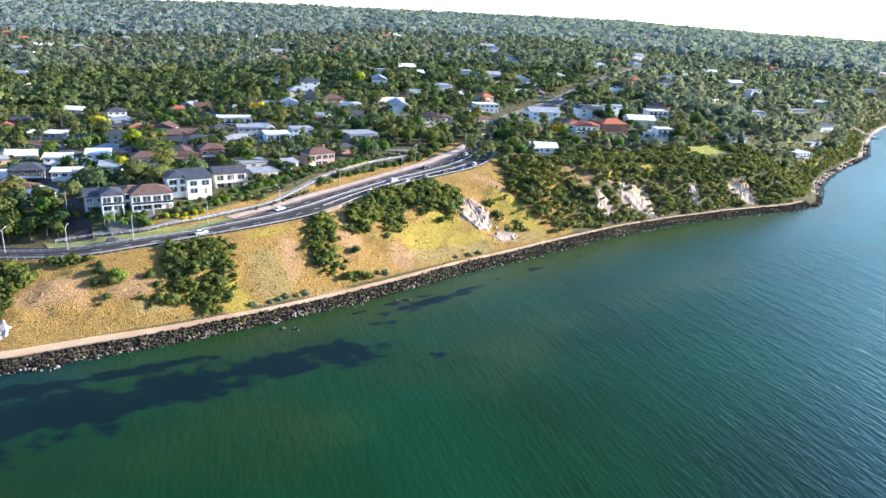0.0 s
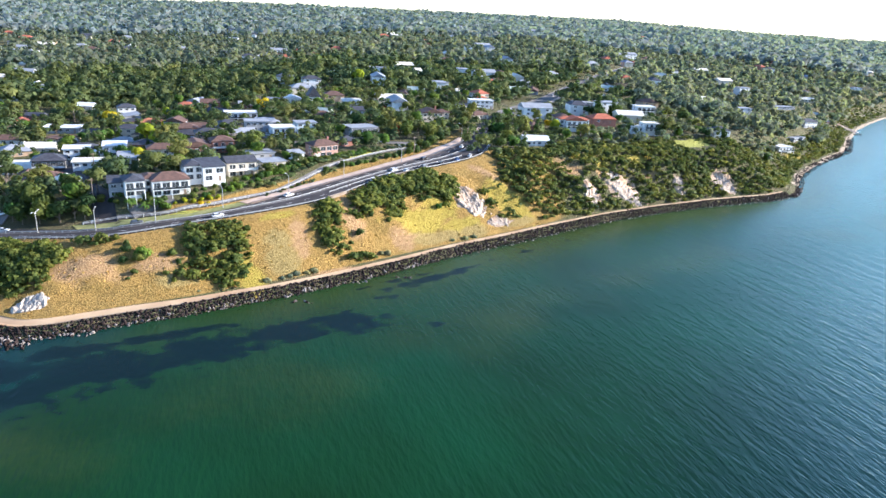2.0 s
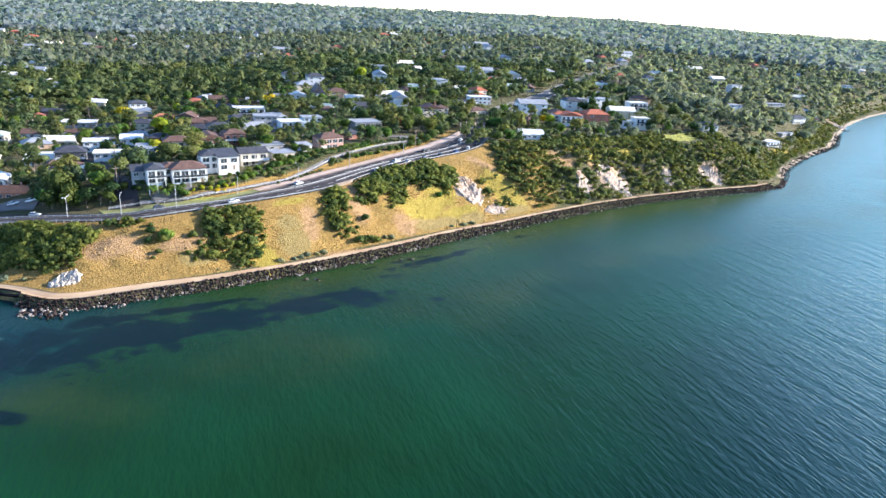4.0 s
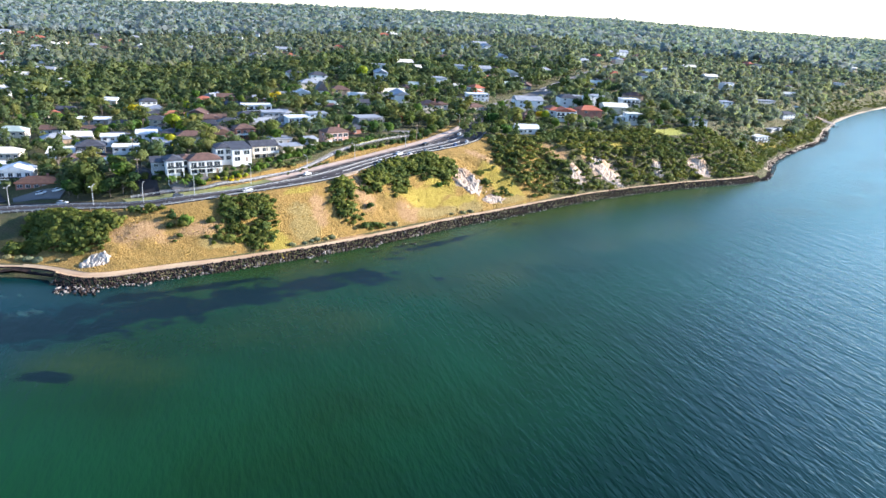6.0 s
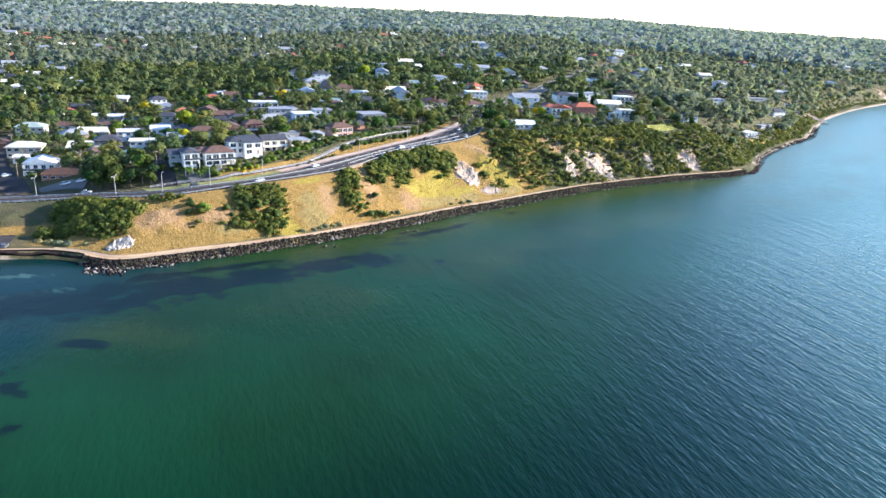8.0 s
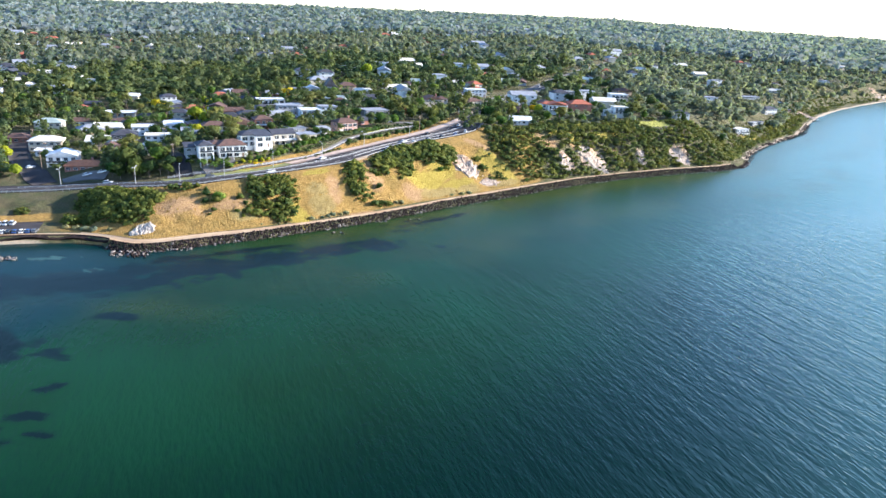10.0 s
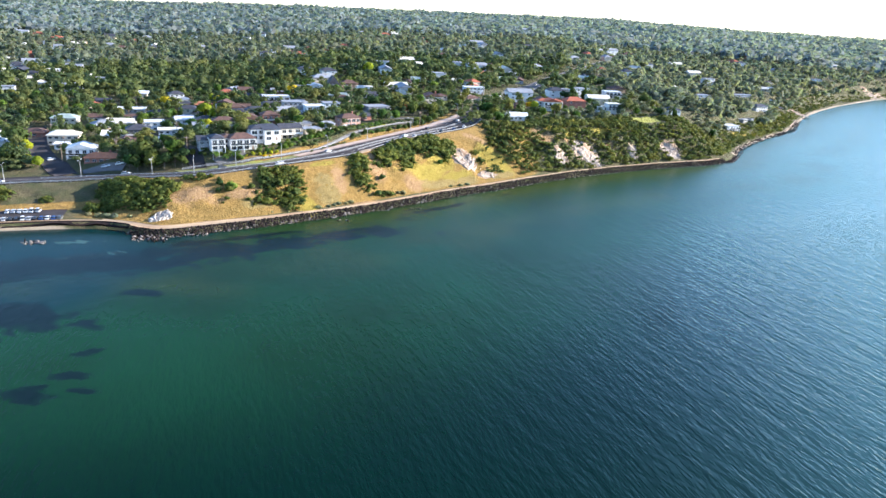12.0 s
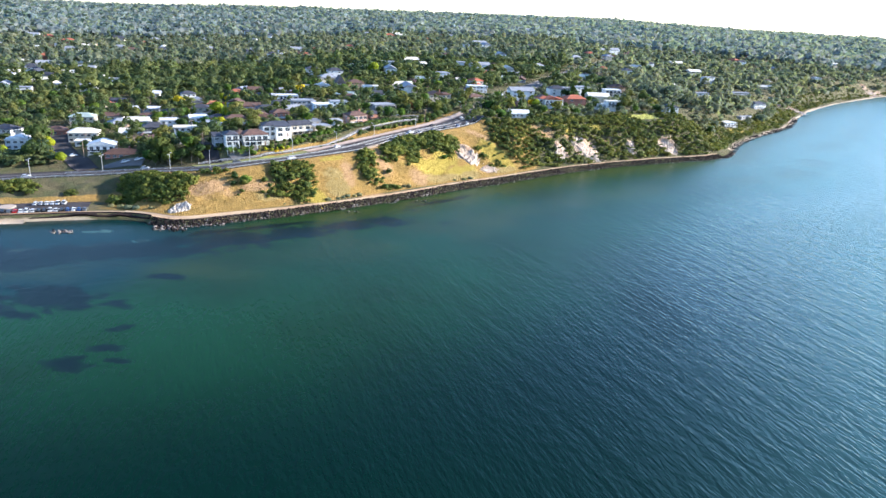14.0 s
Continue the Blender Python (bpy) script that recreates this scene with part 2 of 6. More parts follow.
def lumps(x, y, size, seed=0):
    """Smooth value noise made of sines, about -1 to 1."""
    a, b = x / size + seed * 1.7, y / size - seed * 2.3
    return (np.sin(a * 1.9 + 1.3 * np.sin(b * 1.1 + seed)) * np.cos(b * 2.3 + 1.1 * np.sin(a * 0.7)) + 0.5 * np.sin(a * 4.7 + b * 3.1 + seed) * np.cos(b * 5.3 - a * 2.2)) / 1.4


def rock_rim(x):
    """How far from the waterline the top of the boulder wall lies."""
    return np.interp(x, [-110, -60, 0, 28], [2.0, 1.6, 1.8, 3.5])


def road_z(x):
    return np.interp(x, ROAD_Z[:, 0], ROAD_Z[:, 1])


def plateau(x, y, d):
    """The height of the land behind the slope, without the road."""
    p = np.interp(x, [-420, -300, -200, -150, -112, -50, 60, 200, 245, 300, 420, 700], [7, 8, 11, 18, 23.5, 24.5, 26, 25.5, 22, 13, 13, 18])
    inland = np.interp(x, [-500, -200, 100, 260, 600], [0.004, 0.006, 0.006, 0.05, 0.03])
    p = p + np.clip(d - 60, 0, 300) * inland
    r = np.hypot(x, y)
    az = np.degrees(np.arctan2(x, y))
    rim = np.interp(az, [-40, -24, -16, -10, 0, 10, 14, 24, 40], [4, 6, 30, 44, 56, 70, 76, 58, 52])
    p = p + np.interp(az, [-32, -24, -16, -6, 20, 30], [2, 4, 10, 15, 12, 6]) * np.clip((r - 400) / 650, 0, 1)
    p = p + (rim - p) * ramp(r, 900, 4600)
    return p + 1.2 * lumps(x, y, 60, 1) + 2.5 * lumps(x, y, 240, 2) * ramp(r, 600, 1200)


def height(x, y):
    x, y = np.asarray(x, float), np.asarray(y, float)
    d, sx = near_line(x, y, SHORE)
    dl, lx = near_line(x, y, ROAD_LAND)
    ds, rx = near_line(x, y, ROAD_SEA)
    # seabed, rocks and the track along the shore
    wall = ramp(sx, -142, -150)
    quay_part = ramp(sx, -130, -134)
    beach = ramp(sx, 244, 268)
    low = np.maximum((d + 2) * 0.12, -4.0) - 0.45
    rim = rock_rim(sx)
    rocks = np.interp(d - rim, [-12, -4.4, 0, 1, 5], [-1.2, -0.5, 2.3, 2.6, 2.9])
    quay = np.interp(d, [-1, 0.9, 1.3, 24], [-0.4, 0.1, 2.8, 3.0])
    sand = np.interp(d, [-1, 9, 16], [-0.2, 1.3, 2.4])
    foot = rocks * (1 - quay_part) * (1 - beach) + quay * quay_part + sand * beach
    foot = np.where(d < -2.5, low, foot)
    start = (rim + np.interp(sx, [40, 90], [4.4, 2.6])) * (1 - wall) * (1 - beach) + 24 * wall + 15 * beach
    top = np.interp(sx, [-420, -200, -160, -130, -100, 0, 60, 140, 200, 235, 262, 300, 450, 800], [52, 50, 50, 48, 45, 49, 46, 39, 37, 42, 60, 45, 60, 55])
    # below the road the slope ends at its edge
    top = top + (np.maximum(d - np.minimum(ds, 0) - 0.8, start + 8) - top) * ramp(x, 60, 36)
    p = plateau(x, y, d)
    # the road's bench cut into the hill
    on_road = ramp(x, 85, 40)
    bench = road_z(np.where(dl > 0, lx, rx))
    p = np.where(dl < 0, p + (bench - p) * on_road, bench + (p - bench) * (1 - on_road * (1 - ramp(dl, 1.5, 15))))
    k = np.clip((d - start) / np.maximum(top - start, 1), 0, 1)
    k = 0.35 * k + 0.65 * ramp(k, -0.12, 1.0)
    k = np.clip((k - 0.65 * ramp(0, -0.12, 1.0)) / (1 - 0.65 * ramp(0, -0.12, 1.0)), 0, 1)
    rough = (lumps(x, y, 9, 3) * 1.15 + lumps(x, y, 24, 4) * (2.0 * ramp(sx, -90, 0) + 1.3 * ramp(sx, 60, 90))) * np.sin(np.clip(k, 0, 1) * np.pi)
    z = foot + (p - foot) * k + rough
    return np.where(d < 0.2, np.minimum(z, foot), z)

# ---------------------------------------------------------------- building helpers


def mesh_of(name, verts, faces, material, smooth=False):
    me = bpy.data.meshes.new(name)
    me.from_pydata(verts, [], faces)
    for m_ in (material if isinstance(material, (list, tuple)) else [material]):
        me.materials.append(m_)
    if smooth:
        me.polygons.foreach_set("use_smooth", [True] * len(me.polygons))
    me.update()
    return me


def quads_mesh(name, verts, quads, material, attrs=(), smooth=False, normals=None):
    """A mesh from arrays: verts (n, 3), quads (k, 4)."""
    me = bpy.data.meshes.new(name)
    me.vertices.add(len(verts))
    me.vertices.foreach_set("co", np.ascontiguousarray(verts, np.float32).ravel())
    k = quads.shape[1]
    me.loops.add(len(quads) * k)
    me.loops.foreach_set("vertex_index", np.ascontiguousarray(quads, np.int32).ravel())
    me.polygons.add(len(quads))
    me.polygons.foreach_set("loop_start", np.arange(0, len(quads) * k, k, dtype=np.int32))
    me.materials.append(material)
    for key, values in attrs:
        layer = me.attributes.new(key, "FLOAT", "POINT")
        layer.data.foreach_set("value", np.ascontiguousarray(values, np.float32).ravel())
    if smooth:
        me.polygons.foreach_set("use_smooth", np.ones(len(quads), bool))
    me.update(calc_edges=True)
    me.validate()
    if normals is not None:
        layer = me.attributes.new("custom_normal", "FLOAT_VECTOR", "POINT")
        layer.data.foreach_set("vector", np.ascontiguousarray(normals, np.float32).ravel())
        me.update()
    return me


def part(name, me, parent, label="", at=None):
    """One mesh object under a thing or a part; me is a mesh or (verts, faces, material)."""
    if isinstance(me, tuple):
        me = mesh_of(name, *me)
    ob = new(name, me)
    ob.parent = parent
    if at is not None:
        ob.matrix_basis = at
    return tagged(ob, label)


def box(x0, x1, y0, y1, z0, z1):
    v = [(x0, y0, z0), (x1, y0, z0), (x1, y1, z0), (x0, y1, z0), (x0, y0, z1), (x1, y0, z1), (x1, y1, z1), (x0, y1, z1)]
    return v, [(3, 2, 1, 0), (4, 5, 6, 7), (0, 1, 5, 4), (1, 2, 6, 5), (2, 3, 7, 6), (3, 0, 4, 7)]


def joined(*pieces):
    verts, faces = [], []
    for v, f in pieces:
        n = len(verts)
        verts += list(v)
        faces += [tuple(i + n for i in q) for q in f]
    return verts, faces


def tube(points, radii, sides=6):
    """A tapered tube through points."""
    verts, faces = [], []
    for i, (p, r) in enumerate(zip(points, radii)):
        p = Vector(p)
        course = Vector(points[min(i + 1, len(points) - 1)]) - Vector(points[max(i - 1, 0)])
        q = course.to_track_quat("Z", "Y")
        for s in range(sides):
            a = 2 * math.pi * s / sides
            verts.append(tuple(p + q @ Vector((math.cos(a) * r, math.sin(a) * r, 0))))
    for i in range(len(points) - 1):
        for s in range(sides):
            t = (s + 1) % sides
            faces.append((i * sides + s, i * sides + t, (i + 1) * sides + t, (i + 1) * sides + s))
    faces.append(tuple(range(sides - 1, -1, -1)))
    faces.append(tuple((len(points) - 1) * sides + s for s in range(sides)))
    return verts, faces


def along(line, step):
    """Points of a polyline at even steps."""
    line = np.asarray(line, float)
    run = np.concatenate([[0], np.cumsum(np.hypot(*np.diff(line[:, :2], axis=0).T))])
    at = np.linspace(0, run[-1], max(2, int(run[-1] / step) + 1))
    return np.stack([np.interp(at, run, line[:, k]) for k in range(line.shape[1])], 1)


def soften(line, step=4.0, rounds=3):
    p = along(line, step)
    for _ in range(rounds):
        q = p.copy()
        q[1:-1] = (p[:-2] + 2 * p[1:-1] + p[2:]) / 4
        p = q
    return p


def side_lines(centre, width):
    """Two lines beside a centre line."""
    c = np.asarray(centre, float)
    t = np.gradient(c, axis=0)
    t /= np.hypot(t[:, 0], t[:, 1])[:, None]
    n = np.stack([-t[:, 1], t[:, 0]], 1)
    return c - n * width / 2, c + n * width / 2


def ribbon(name, a, b, material, lift=0.2, depth=0.8, label="", category="road", across=4, kind="structure", parent=None):
    """A slab between two lines of equal count that follows the ground."""
    n = len(a)
    ks = np.linspace(0, 1, across + 1)
    p = a[:, None, :] * (1 - ks)[None, :, None] + b[:, None, :] * ks[None, :, None]
    z = height(p[..., 0], p[..., 1]) + lift
    top = np.concatenate([p, z[..., None]], 2).reshape(-1, 3)
    w = across + 1
    quads = [(i * w + k, i * w + k + 1, (i + 1) * w + k + 1, (i + 1) * w + k) for i in range(n - 1) for k in range(across)]
    edge = [i * w for i in range(n)] + [i * w + across for i in range(n - 1, -1, -1)]
    low = top[edge] - np.array([0, 0, depth])
    base = len(top)
    m = len(edge)
    quads += [(edge[(i + 1) % m], edge[i], base + i, base + (i + 1) % m) for i in range(m)]
    verts = np.concatenate([top, low])
    me = quads_mesh(name, verts, np.array(quads), material)
    ob = new(name, me)
    if parent is not None:
        ob.parent = parent
        return tagged(ob, label)
    return tagged(ob, label, category, kind=kind)


# ---------------------------------------------------------------- ground and water
LAWNS = [(174, 421, 18, 11, 30), (183, 434, 10, 7, 30), (300, 538, 12, 6, 45), (-60, 300, 9, 5, 50), (-36, 332, 14, 6, 48), (-150, 305, 9, 5, 0), (-108, 306, 16, 4, 10), (330, 690, 20, 8, 20), (-99, 231, 20, 3, 32)]
CLIFFS = [(22.3, 296.5, 8, 11, 38), (37.2, 290.1, 7.5, 3.5, 38), (91.4, 334.5, 5, 8, 25), (112.8, 350, 13, 9.5, 25), (151.6, 371, 4.5, 6, 25), (186.3, 388.5, 9.5, 8.5, 25), (-121, 174.8, 6, 3.6, 20), (470, 735, 12, 25, 40), (752, 1040, 18, 20, 30)]
ORANGE = [(77, 346, 4, 8, 30), (98, 351, 3, 6, 25), (133, 368, 5, 3, 25), (-28, 248, 6, 11, 30), (30, 322, 5, 12, 70), (82, 345, 9, 5, 55), (-33, 221, 14, 1.6, 37), (-47, 230, 5, 12, 20), (-112, 192, 16, 8, 20), (-90, 200, 12, 5, 30), (-8, 252, 8, 8, 35), (14, 306, 4, 5, 30), (-31, 258, 5, 7, 40)]
LUSH = [(44, 306, 18, 9, -40), (-2, 268, 18, 9, 35), (8, 283, 12, 8, 35), (-56, 236, 9, 2.5, 38), (80, 366, 8, 18, 40), (18, 277, 16, 5, 38), (-60, 206, 6, 9, 30), (98, 361, 4, 9, 40), (128, 378, 12, 3, 25), (300, 520, 18, 8, 45)]
# olive patches; some stand in for shade on facets turned from the sun
OLIVE_SHADE = [(-51, 217, 9, 7, 30), (-54, 224, 7, 5, 20), (6, 262, 20, 5, 40), (24, 276, 9, 5, 40), (-83, 196, 9, 3, 25), (48, 294, 14, 3, 40)]


def spots(x, y, ellipses, ragged=0.25):
    """How far inside a set of turned ellipses: 1 in the middle, 0 at the rim."""
    out = np.zeros(np.shape(x))
    edge = 1 + 0.32 * lumps(x, y, 5.5, 8) + 0.2 * lumps(x, y, 2.1, 5)
    for ex, ey, a, b, deg in ellipses:
        c, s = math.cos(radians(deg)), math.sin(radians(deg))
        u, v = (x - ex) * c + (y - ey) * s, -(x - ex) * s + (y - ey) * c
        out = np.maximum(out, 1 - np.sqrt((u / a) ** 2 + (v / b) ** 2) * edge)
    return np.where(out > 0, out + ragged * lumps(x, y, 4, 7) * 0.3, 0)


def spread(a, b, step, first, last, growth=1.09):
    """Even lines from a to b, then wider and wider ones out to first and last."""
    mid = list(np.arange(a, b, step))
    lo, hi, s = [], [], step
    p = a
    while p > first:
        s = min(s * growth, 160)
        p -= s
        lo.append(p)
    s, p = step, mid[-1]
    while p < last:
        s = min(s * growth, 160)
        p += s
        hi.append(p)
    return np.array(lo[::-1] + mid + hi)


def sheet(xs, vs):
    soft = np.interp(xs, SHORE[:, 0], SHORE[:, 1])
    X = np.repeat(xs[:, None], len(vs), 1)
    Y = soft[:, None] + vs[None, :]
    n = len(vs)
    i, j = np.meshgrid(np.arange(len(xs) - 1), np.arange(n - 1), indexing="ij")
    q = np.stack([i * n + j, (i + 1) * n + j, (i + 1) * n + j + 1, i * n + j + 1], -1).reshape(-1, 4)
    return X, Y, q


gx, gy, gq = sheet(spread(-240, 300, 1.8, -4400, 4600), spread(-6, 95, 1.3, -60, 4700, 1.05))
gz = height(gx, gy)
gd, gsx = near_line(gx, gy, SHORE)
groad, _ = near_line(gx, gy, ROAD_SEA)
gland, _ = near_line(gx, gy, ROAD_LAND)
slope = ramp(gd, 5, 8) * np.where(gx < 38, ramp(-groad, -1.5, 1.0), ramp(gd, 56, 48))
bank = ramp(gland, 0, 1.5) * ramp(gland, 10, 5) * (gx < 24) * (gx > -100)
# left of x -136 less straw colour: the bank's shade is painted in
dry = np.maximum(slope * np.interp(gx, [-168, -136, 30, 62, 80], [0.12, 1, 1, 0.8, 0.1]), bank)
dry = np.maximum(dry, ramp(gd, 19, 22) * ramp(gd, 31, 26) * (gx < -140))
ground_masks = {
    "dry": dry,
    "lush": np.clip(spots(gx, gy, LUSH) * 2, 0, 1),
    "lawn": np.clip(spots(gx, gy, LAWNS) * 3, 0, 1),
    "olive_shade": np.clip(spots(gx, gy, OLIVE_SHADE) * 1.8, 0, 1),
    "clay": np.clip(spots(gx, gy, CLIFFS) * 2.2, 0, 1),
    "ochre": np.clip(spots(gx, gy, ORANGE) * 1.6, 0, 1),
    "sand": np.maximum(ramp(gsx, 250, 268) * ramp(gd - 1.8 * lumps(gx, gy, 13, 3), 5.4, 3.4), ramp(gsx, -150, -165) * ramp(gd, 2, 0)),
}
# gullies worn into the bare faces
gz = gz + ground_masks["clay"] * (0.7 * lumps(gx * 0.82 + gy * 0.57, gd * 0.25, 1.7, 5) - 0.5)

m, tree, bsdf = blank("coastal_ground")


def mask(name, lo=0.25, hi=0.6, wobble=0.4):
    at = tree.nodes.new("ShaderNodeAttribute")
    at.attribute_name = name
    add = tree.nodes.new("ShaderNodeMath")
    add.operation = "MULTIPLY_ADD"
    tree.links.new(grain(tree, 0.35, 5.0, 0.65), add.inputs[0])
    add.inputs[1].default_value = wobble
    shift = tree.nodes.new("ShaderNodeMath")
    shift.operation = "ADD"
    tree.links.new(at.outputs["Fac"], shift.inputs[0])
    shift.inputs[1].default_value = -wobble / 2
    tree.links.new(shift.outputs[0], add.inputs[2])
    return mapped(tree, add.outputs[0], lo, hi)


fine = mapped(tree, grain(tree, 1.6, 6.0, 0.7), 0.3, 0.72)
wide = mapped(tree, grain(tree, 0.12, 4.0, 0.6), 0.35, 0.65)
under = blend(tree, wide, blend(tree, fine, (0.085, 0.075, 0.04), (0.165, 0.138, 0.074)), blend(tree, fine, (0.055, 0.064, 0.028), (0.12, 0.122, 0.05)))
straw = blend(tree, wide, blend(tree, fine, (0.26, 0.162, 0.046), (0.45, 0.285, 0.088)), blend(tree, fine, (0.195, 0.132, 0.038), (0.345, 0.228, 0.07)))
runs = mapped(tree, grain(tree, 0.5, 5.0, 0.7, stretch=(2.2, 0.5, 0.5), lean=37), 0.3, 0.7)
straw = blend(tree, 0.55, straw, blend(tree, runs, (0.66, 0.64, 0.6), (1.22, 1.2, 1.15)), "MULTIPLY")
ground_c = blend(tree, mask("dry"), under, straw)
ground_c = blend(tree, mask("lush", 0.0, 0.8, 0.45), ground_c, blend(tree, fine, (0.27, 0.208, 0.038), (0.42, 0.325, 0.064)))
# olive grass, with the facets' shade put into the same colour
ground_c = blend(tree, mask("olive_shade", 0.05, 0.8, 0.6), ground_c, blend(tree, fine, (0.25, 0.185, 0.066), (0.36, 0.268, 0.1)))
ground_c = blend(tree, mask("ochre", 0.05, 0.9, 0.6), ground_c, blend(tree, fine, (0.31, 0.185, 0.085), (0.44, 0.285, 0.14)))
streak = mapped(tree, grain(tree, 0.9, 5.0, 0.7, stretch=(1.6, 0.22, 0.22), lean=37), 0.32, 0.66)
ground_c = blend(tree, mask("clay", 0.3, 0.45, 0.75), ground_c, blend(tree, streak, (0.26, 0.165, 0.1), (0.46, 0.36, 0.27)))
ground_c = blend(tree, mask("lawn"), ground_c, blend(tree, fine, (0.28, 0.28, 0.06), (0.4, 0.39, 0.09)))
ground_c = blend(tree, mask("sand"), ground_c, blend(tree, fine, (0.38, 0.3, 0.21), (0.5, 0.4, 0.29)))
tree.links.new(ground_c, bsdf.inputs["Base Color"])
bsdf.inputs["Roughness"].default_value = 0.95
bsdf.inputs["Specular IOR Level"].default_value = 0.15
relief(tree, bsdf, fine, 0.9, 0.5)
ground = new("ground", quads_mesh("ground", np.stack([gx, gy, gz], -1).reshape(-1, 3), gq, m, [(k, v) for k, v in ground_masks.items()], True))
tagged(ground, "dry grassy coastal slope with bare clay faces and wooded plateau", "ground", kind="structure")

# the sea
WEED = [(-105, 136, 22, 15, -15), (-84, 147, 23, 14, 12), (-63, 160, 20, 12, 15), (-41, 174, 18, 10, 22), (-22, 183, 14, 10, 12), (-75, 168, 24, 4, 30), (-100, 154, 16, 5, 25), (-130, 125, 42, 15, 10), (-170, 112, 34, 18, 0)]
WEED += [(-131, 78, 23, 12, -15), (-152, 70, 26, 10, 10), (-102, 100, 11, 4, 4), (-136, 63, 9, 4.5, -10), (-104, 32, 9, 5.5, -15), (-97, 42, 8, 2.3, 2), (-91, 35, 4.5, 1.6, 0), (-101, 54, 3.5, 2.6, 0), (-99, 57, 4, 1.5, 0), (-107, 74, 6, 3.5, -30), (-200, 40, 30, 14, 20), (-230, 80, 40, 20, 0)]
WEED += [(7, 185, 3, 1.9, 10), (5, 226, 26, 3.5, 38), (-13, 205, 6.5, 2, 10), (-9, 221, 6, 1.3, 38), (1, 229, 4.5, 1.1, 38), (18, 239, 6, 1.2, 38), (33, 253, 5, 1.1, 38), (46, 263, 7, 1.3, 38), (70, 283, 5, 1.1, 38), (-21, 212, 4.5, 1.3, 38), (-2, 216, 3, 1.1, 20), (24, 229, 2.5, 1.2, 10)]
SWIRLS = [(-138, 131, 14, 3, 28), (-146, 149, 11, 2, 12), (-168, 120, 11, 4, 15), (-126, 138, 5, 2.5, 30), (-176, 100, 16, 4, 10)]
wx, wy, wq = sheet(spread(-240, 300, 2.6, -4400, 4800), -spread(-4, 150, 2.0, -5, 4200, 1.05))
wd, _ = near_line(wx, wy, SHORE)
weed = np.clip(spots(wx, wy, WEED, 0.9) * 2.2, 0, 1) * ramp(lumps(wx, wy, 11, 3) + 1.15, 0.1, 0.7)
shallow = np.exp(np.minimum(wd, 0) / 24.0) * (1 - 0.8 * np.exp(np.minimum(wd, 0) / 7.0)) * np.interp(wx, [-120, -40, 40], [0.5, 0.8, 1.15]) + 0.34 * np.exp(-((wd + 62) / 20) ** 2) * ramp(lumps(wx, wy, 40, 6), -1.4, 0.6)
offshore = ramp(-wd, 80, 220)
m, tree, bsdf = blank("sea_water")
deep = blend(tree, mapped(tree, grain(tree, 0.012, 3.0), 0.3, 0.7), (0.0045, 0.022, 0.0045), (0.005, 0.036, 0.0115))
deep = blend(tree, mask("offshore", 0.05, 0.95, 0.3), deep, (0.0004, 0.01, 0.0058))
deep = blend(tree, mask("blue_bay", 0.0, 1.0, 0.3), deep, (0.001, 0.019, 0.021))
# sky glare and haze painted into the water colour towards the right
deep = blend(tree, mask("sea_glare", 0.0, 1.0, 0.2), deep, (0.044, 0.118, 0.106))
sea = blend(tree, mask("shallow", 0.1, 1.0, 0.25), deep, (0.05, 0.062, 0.014))
sea = blend(tree, mask("swirl", 0.15, 0.9, 0.8), sea, (0.035, 0.075, 0.062))
sea = blend(tree, mask("weed", 0.1, 1.0, 0.7), sea, (0.002, 0.0085, 0.0075))
tree.links.new(sea, bsdf.inputs["Base Color"])
bsdf.inputs["IOR"].default_value = 1.33
at = tree.nodes.new("ShaderNodeNewGeometry").outputs["Position"]
swell = grain(tree, 0.2, 1.0, 0.5, at, (0.22, 1.0, 1.0), 110)
chop = grain(tree, 0.75, 2.2, 0.55, at, (0.3, 1.0, 1.0), 106)
both = tree.nodes.new("ShaderNodeMath")
both.operation = "MULTIPLY_ADD"
tree.links.new(chop, both.inputs[0])
both.inputs[1].default_value = 1.0
tree.links.new(swell, both.inputs[2])
wind = mask("wind", 0.0, 1.0, 0.35)
gloss = tree.nodes.new("ShaderNodeMapRange")
tree.links.new(wind, gloss.inputs[0])
gloss.inputs[3].default_value, gloss.inputs[4].default_value = 0.14, 0.44
tree.links.new(gloss.outputs[0], bsdf.inputs["Specular IOR Level"])
calm = tree.nodes.new("ShaderNodeMapRange")
tree.links.new(wind, calm.inputs[0])
calm.inputs[3].default_value, calm.inputs[4].default_value = 0.25, 0.08
tree.links.new(calm.outputs[0], bsdf.inputs["Roughness"])
bump = node(tree, "ShaderNodeBump", Distance=0.95)
push = tree.nodes.new("ShaderNodeMapRange")
tree.links.new(wind, push.inputs[0])
push.inputs[3].default_value, push.inputs[4].default_value = 0.19, 0.5
tree.links.new(push.outputs[0], bump.inputs["Strength"])
tree.links.new(both.outputs[0], bump.inputs["Height"])
tree.links.new(bump.outputs[0], bsdf.inputs["Normal"])
water = new("water", quads_mesh("water", np.stack([wx, wy, wx * 0], -1).reshape(-1, 3), wq, m, [("shallow", shallow), ("weed", weed), ("offshore", offshore), ("blue_bay", ramp(wx - 0.3 * wy, -118, -165) * ramp(wy, 60, 90)), ("swirl", np.clip(spots(wx, wy, SWIRLS, 0.9) * 2, 0, 1)), ("sea_glare", ramp(wx - 0.25 * wy, 0, 250)), ("wind", ramp(-wd, 50, 190) * ramp(wx - 0.1 * wy, -110, 190))], True))
tagged(water, "green rippled bay water over sand and dark weed", "sea", kind="structure")


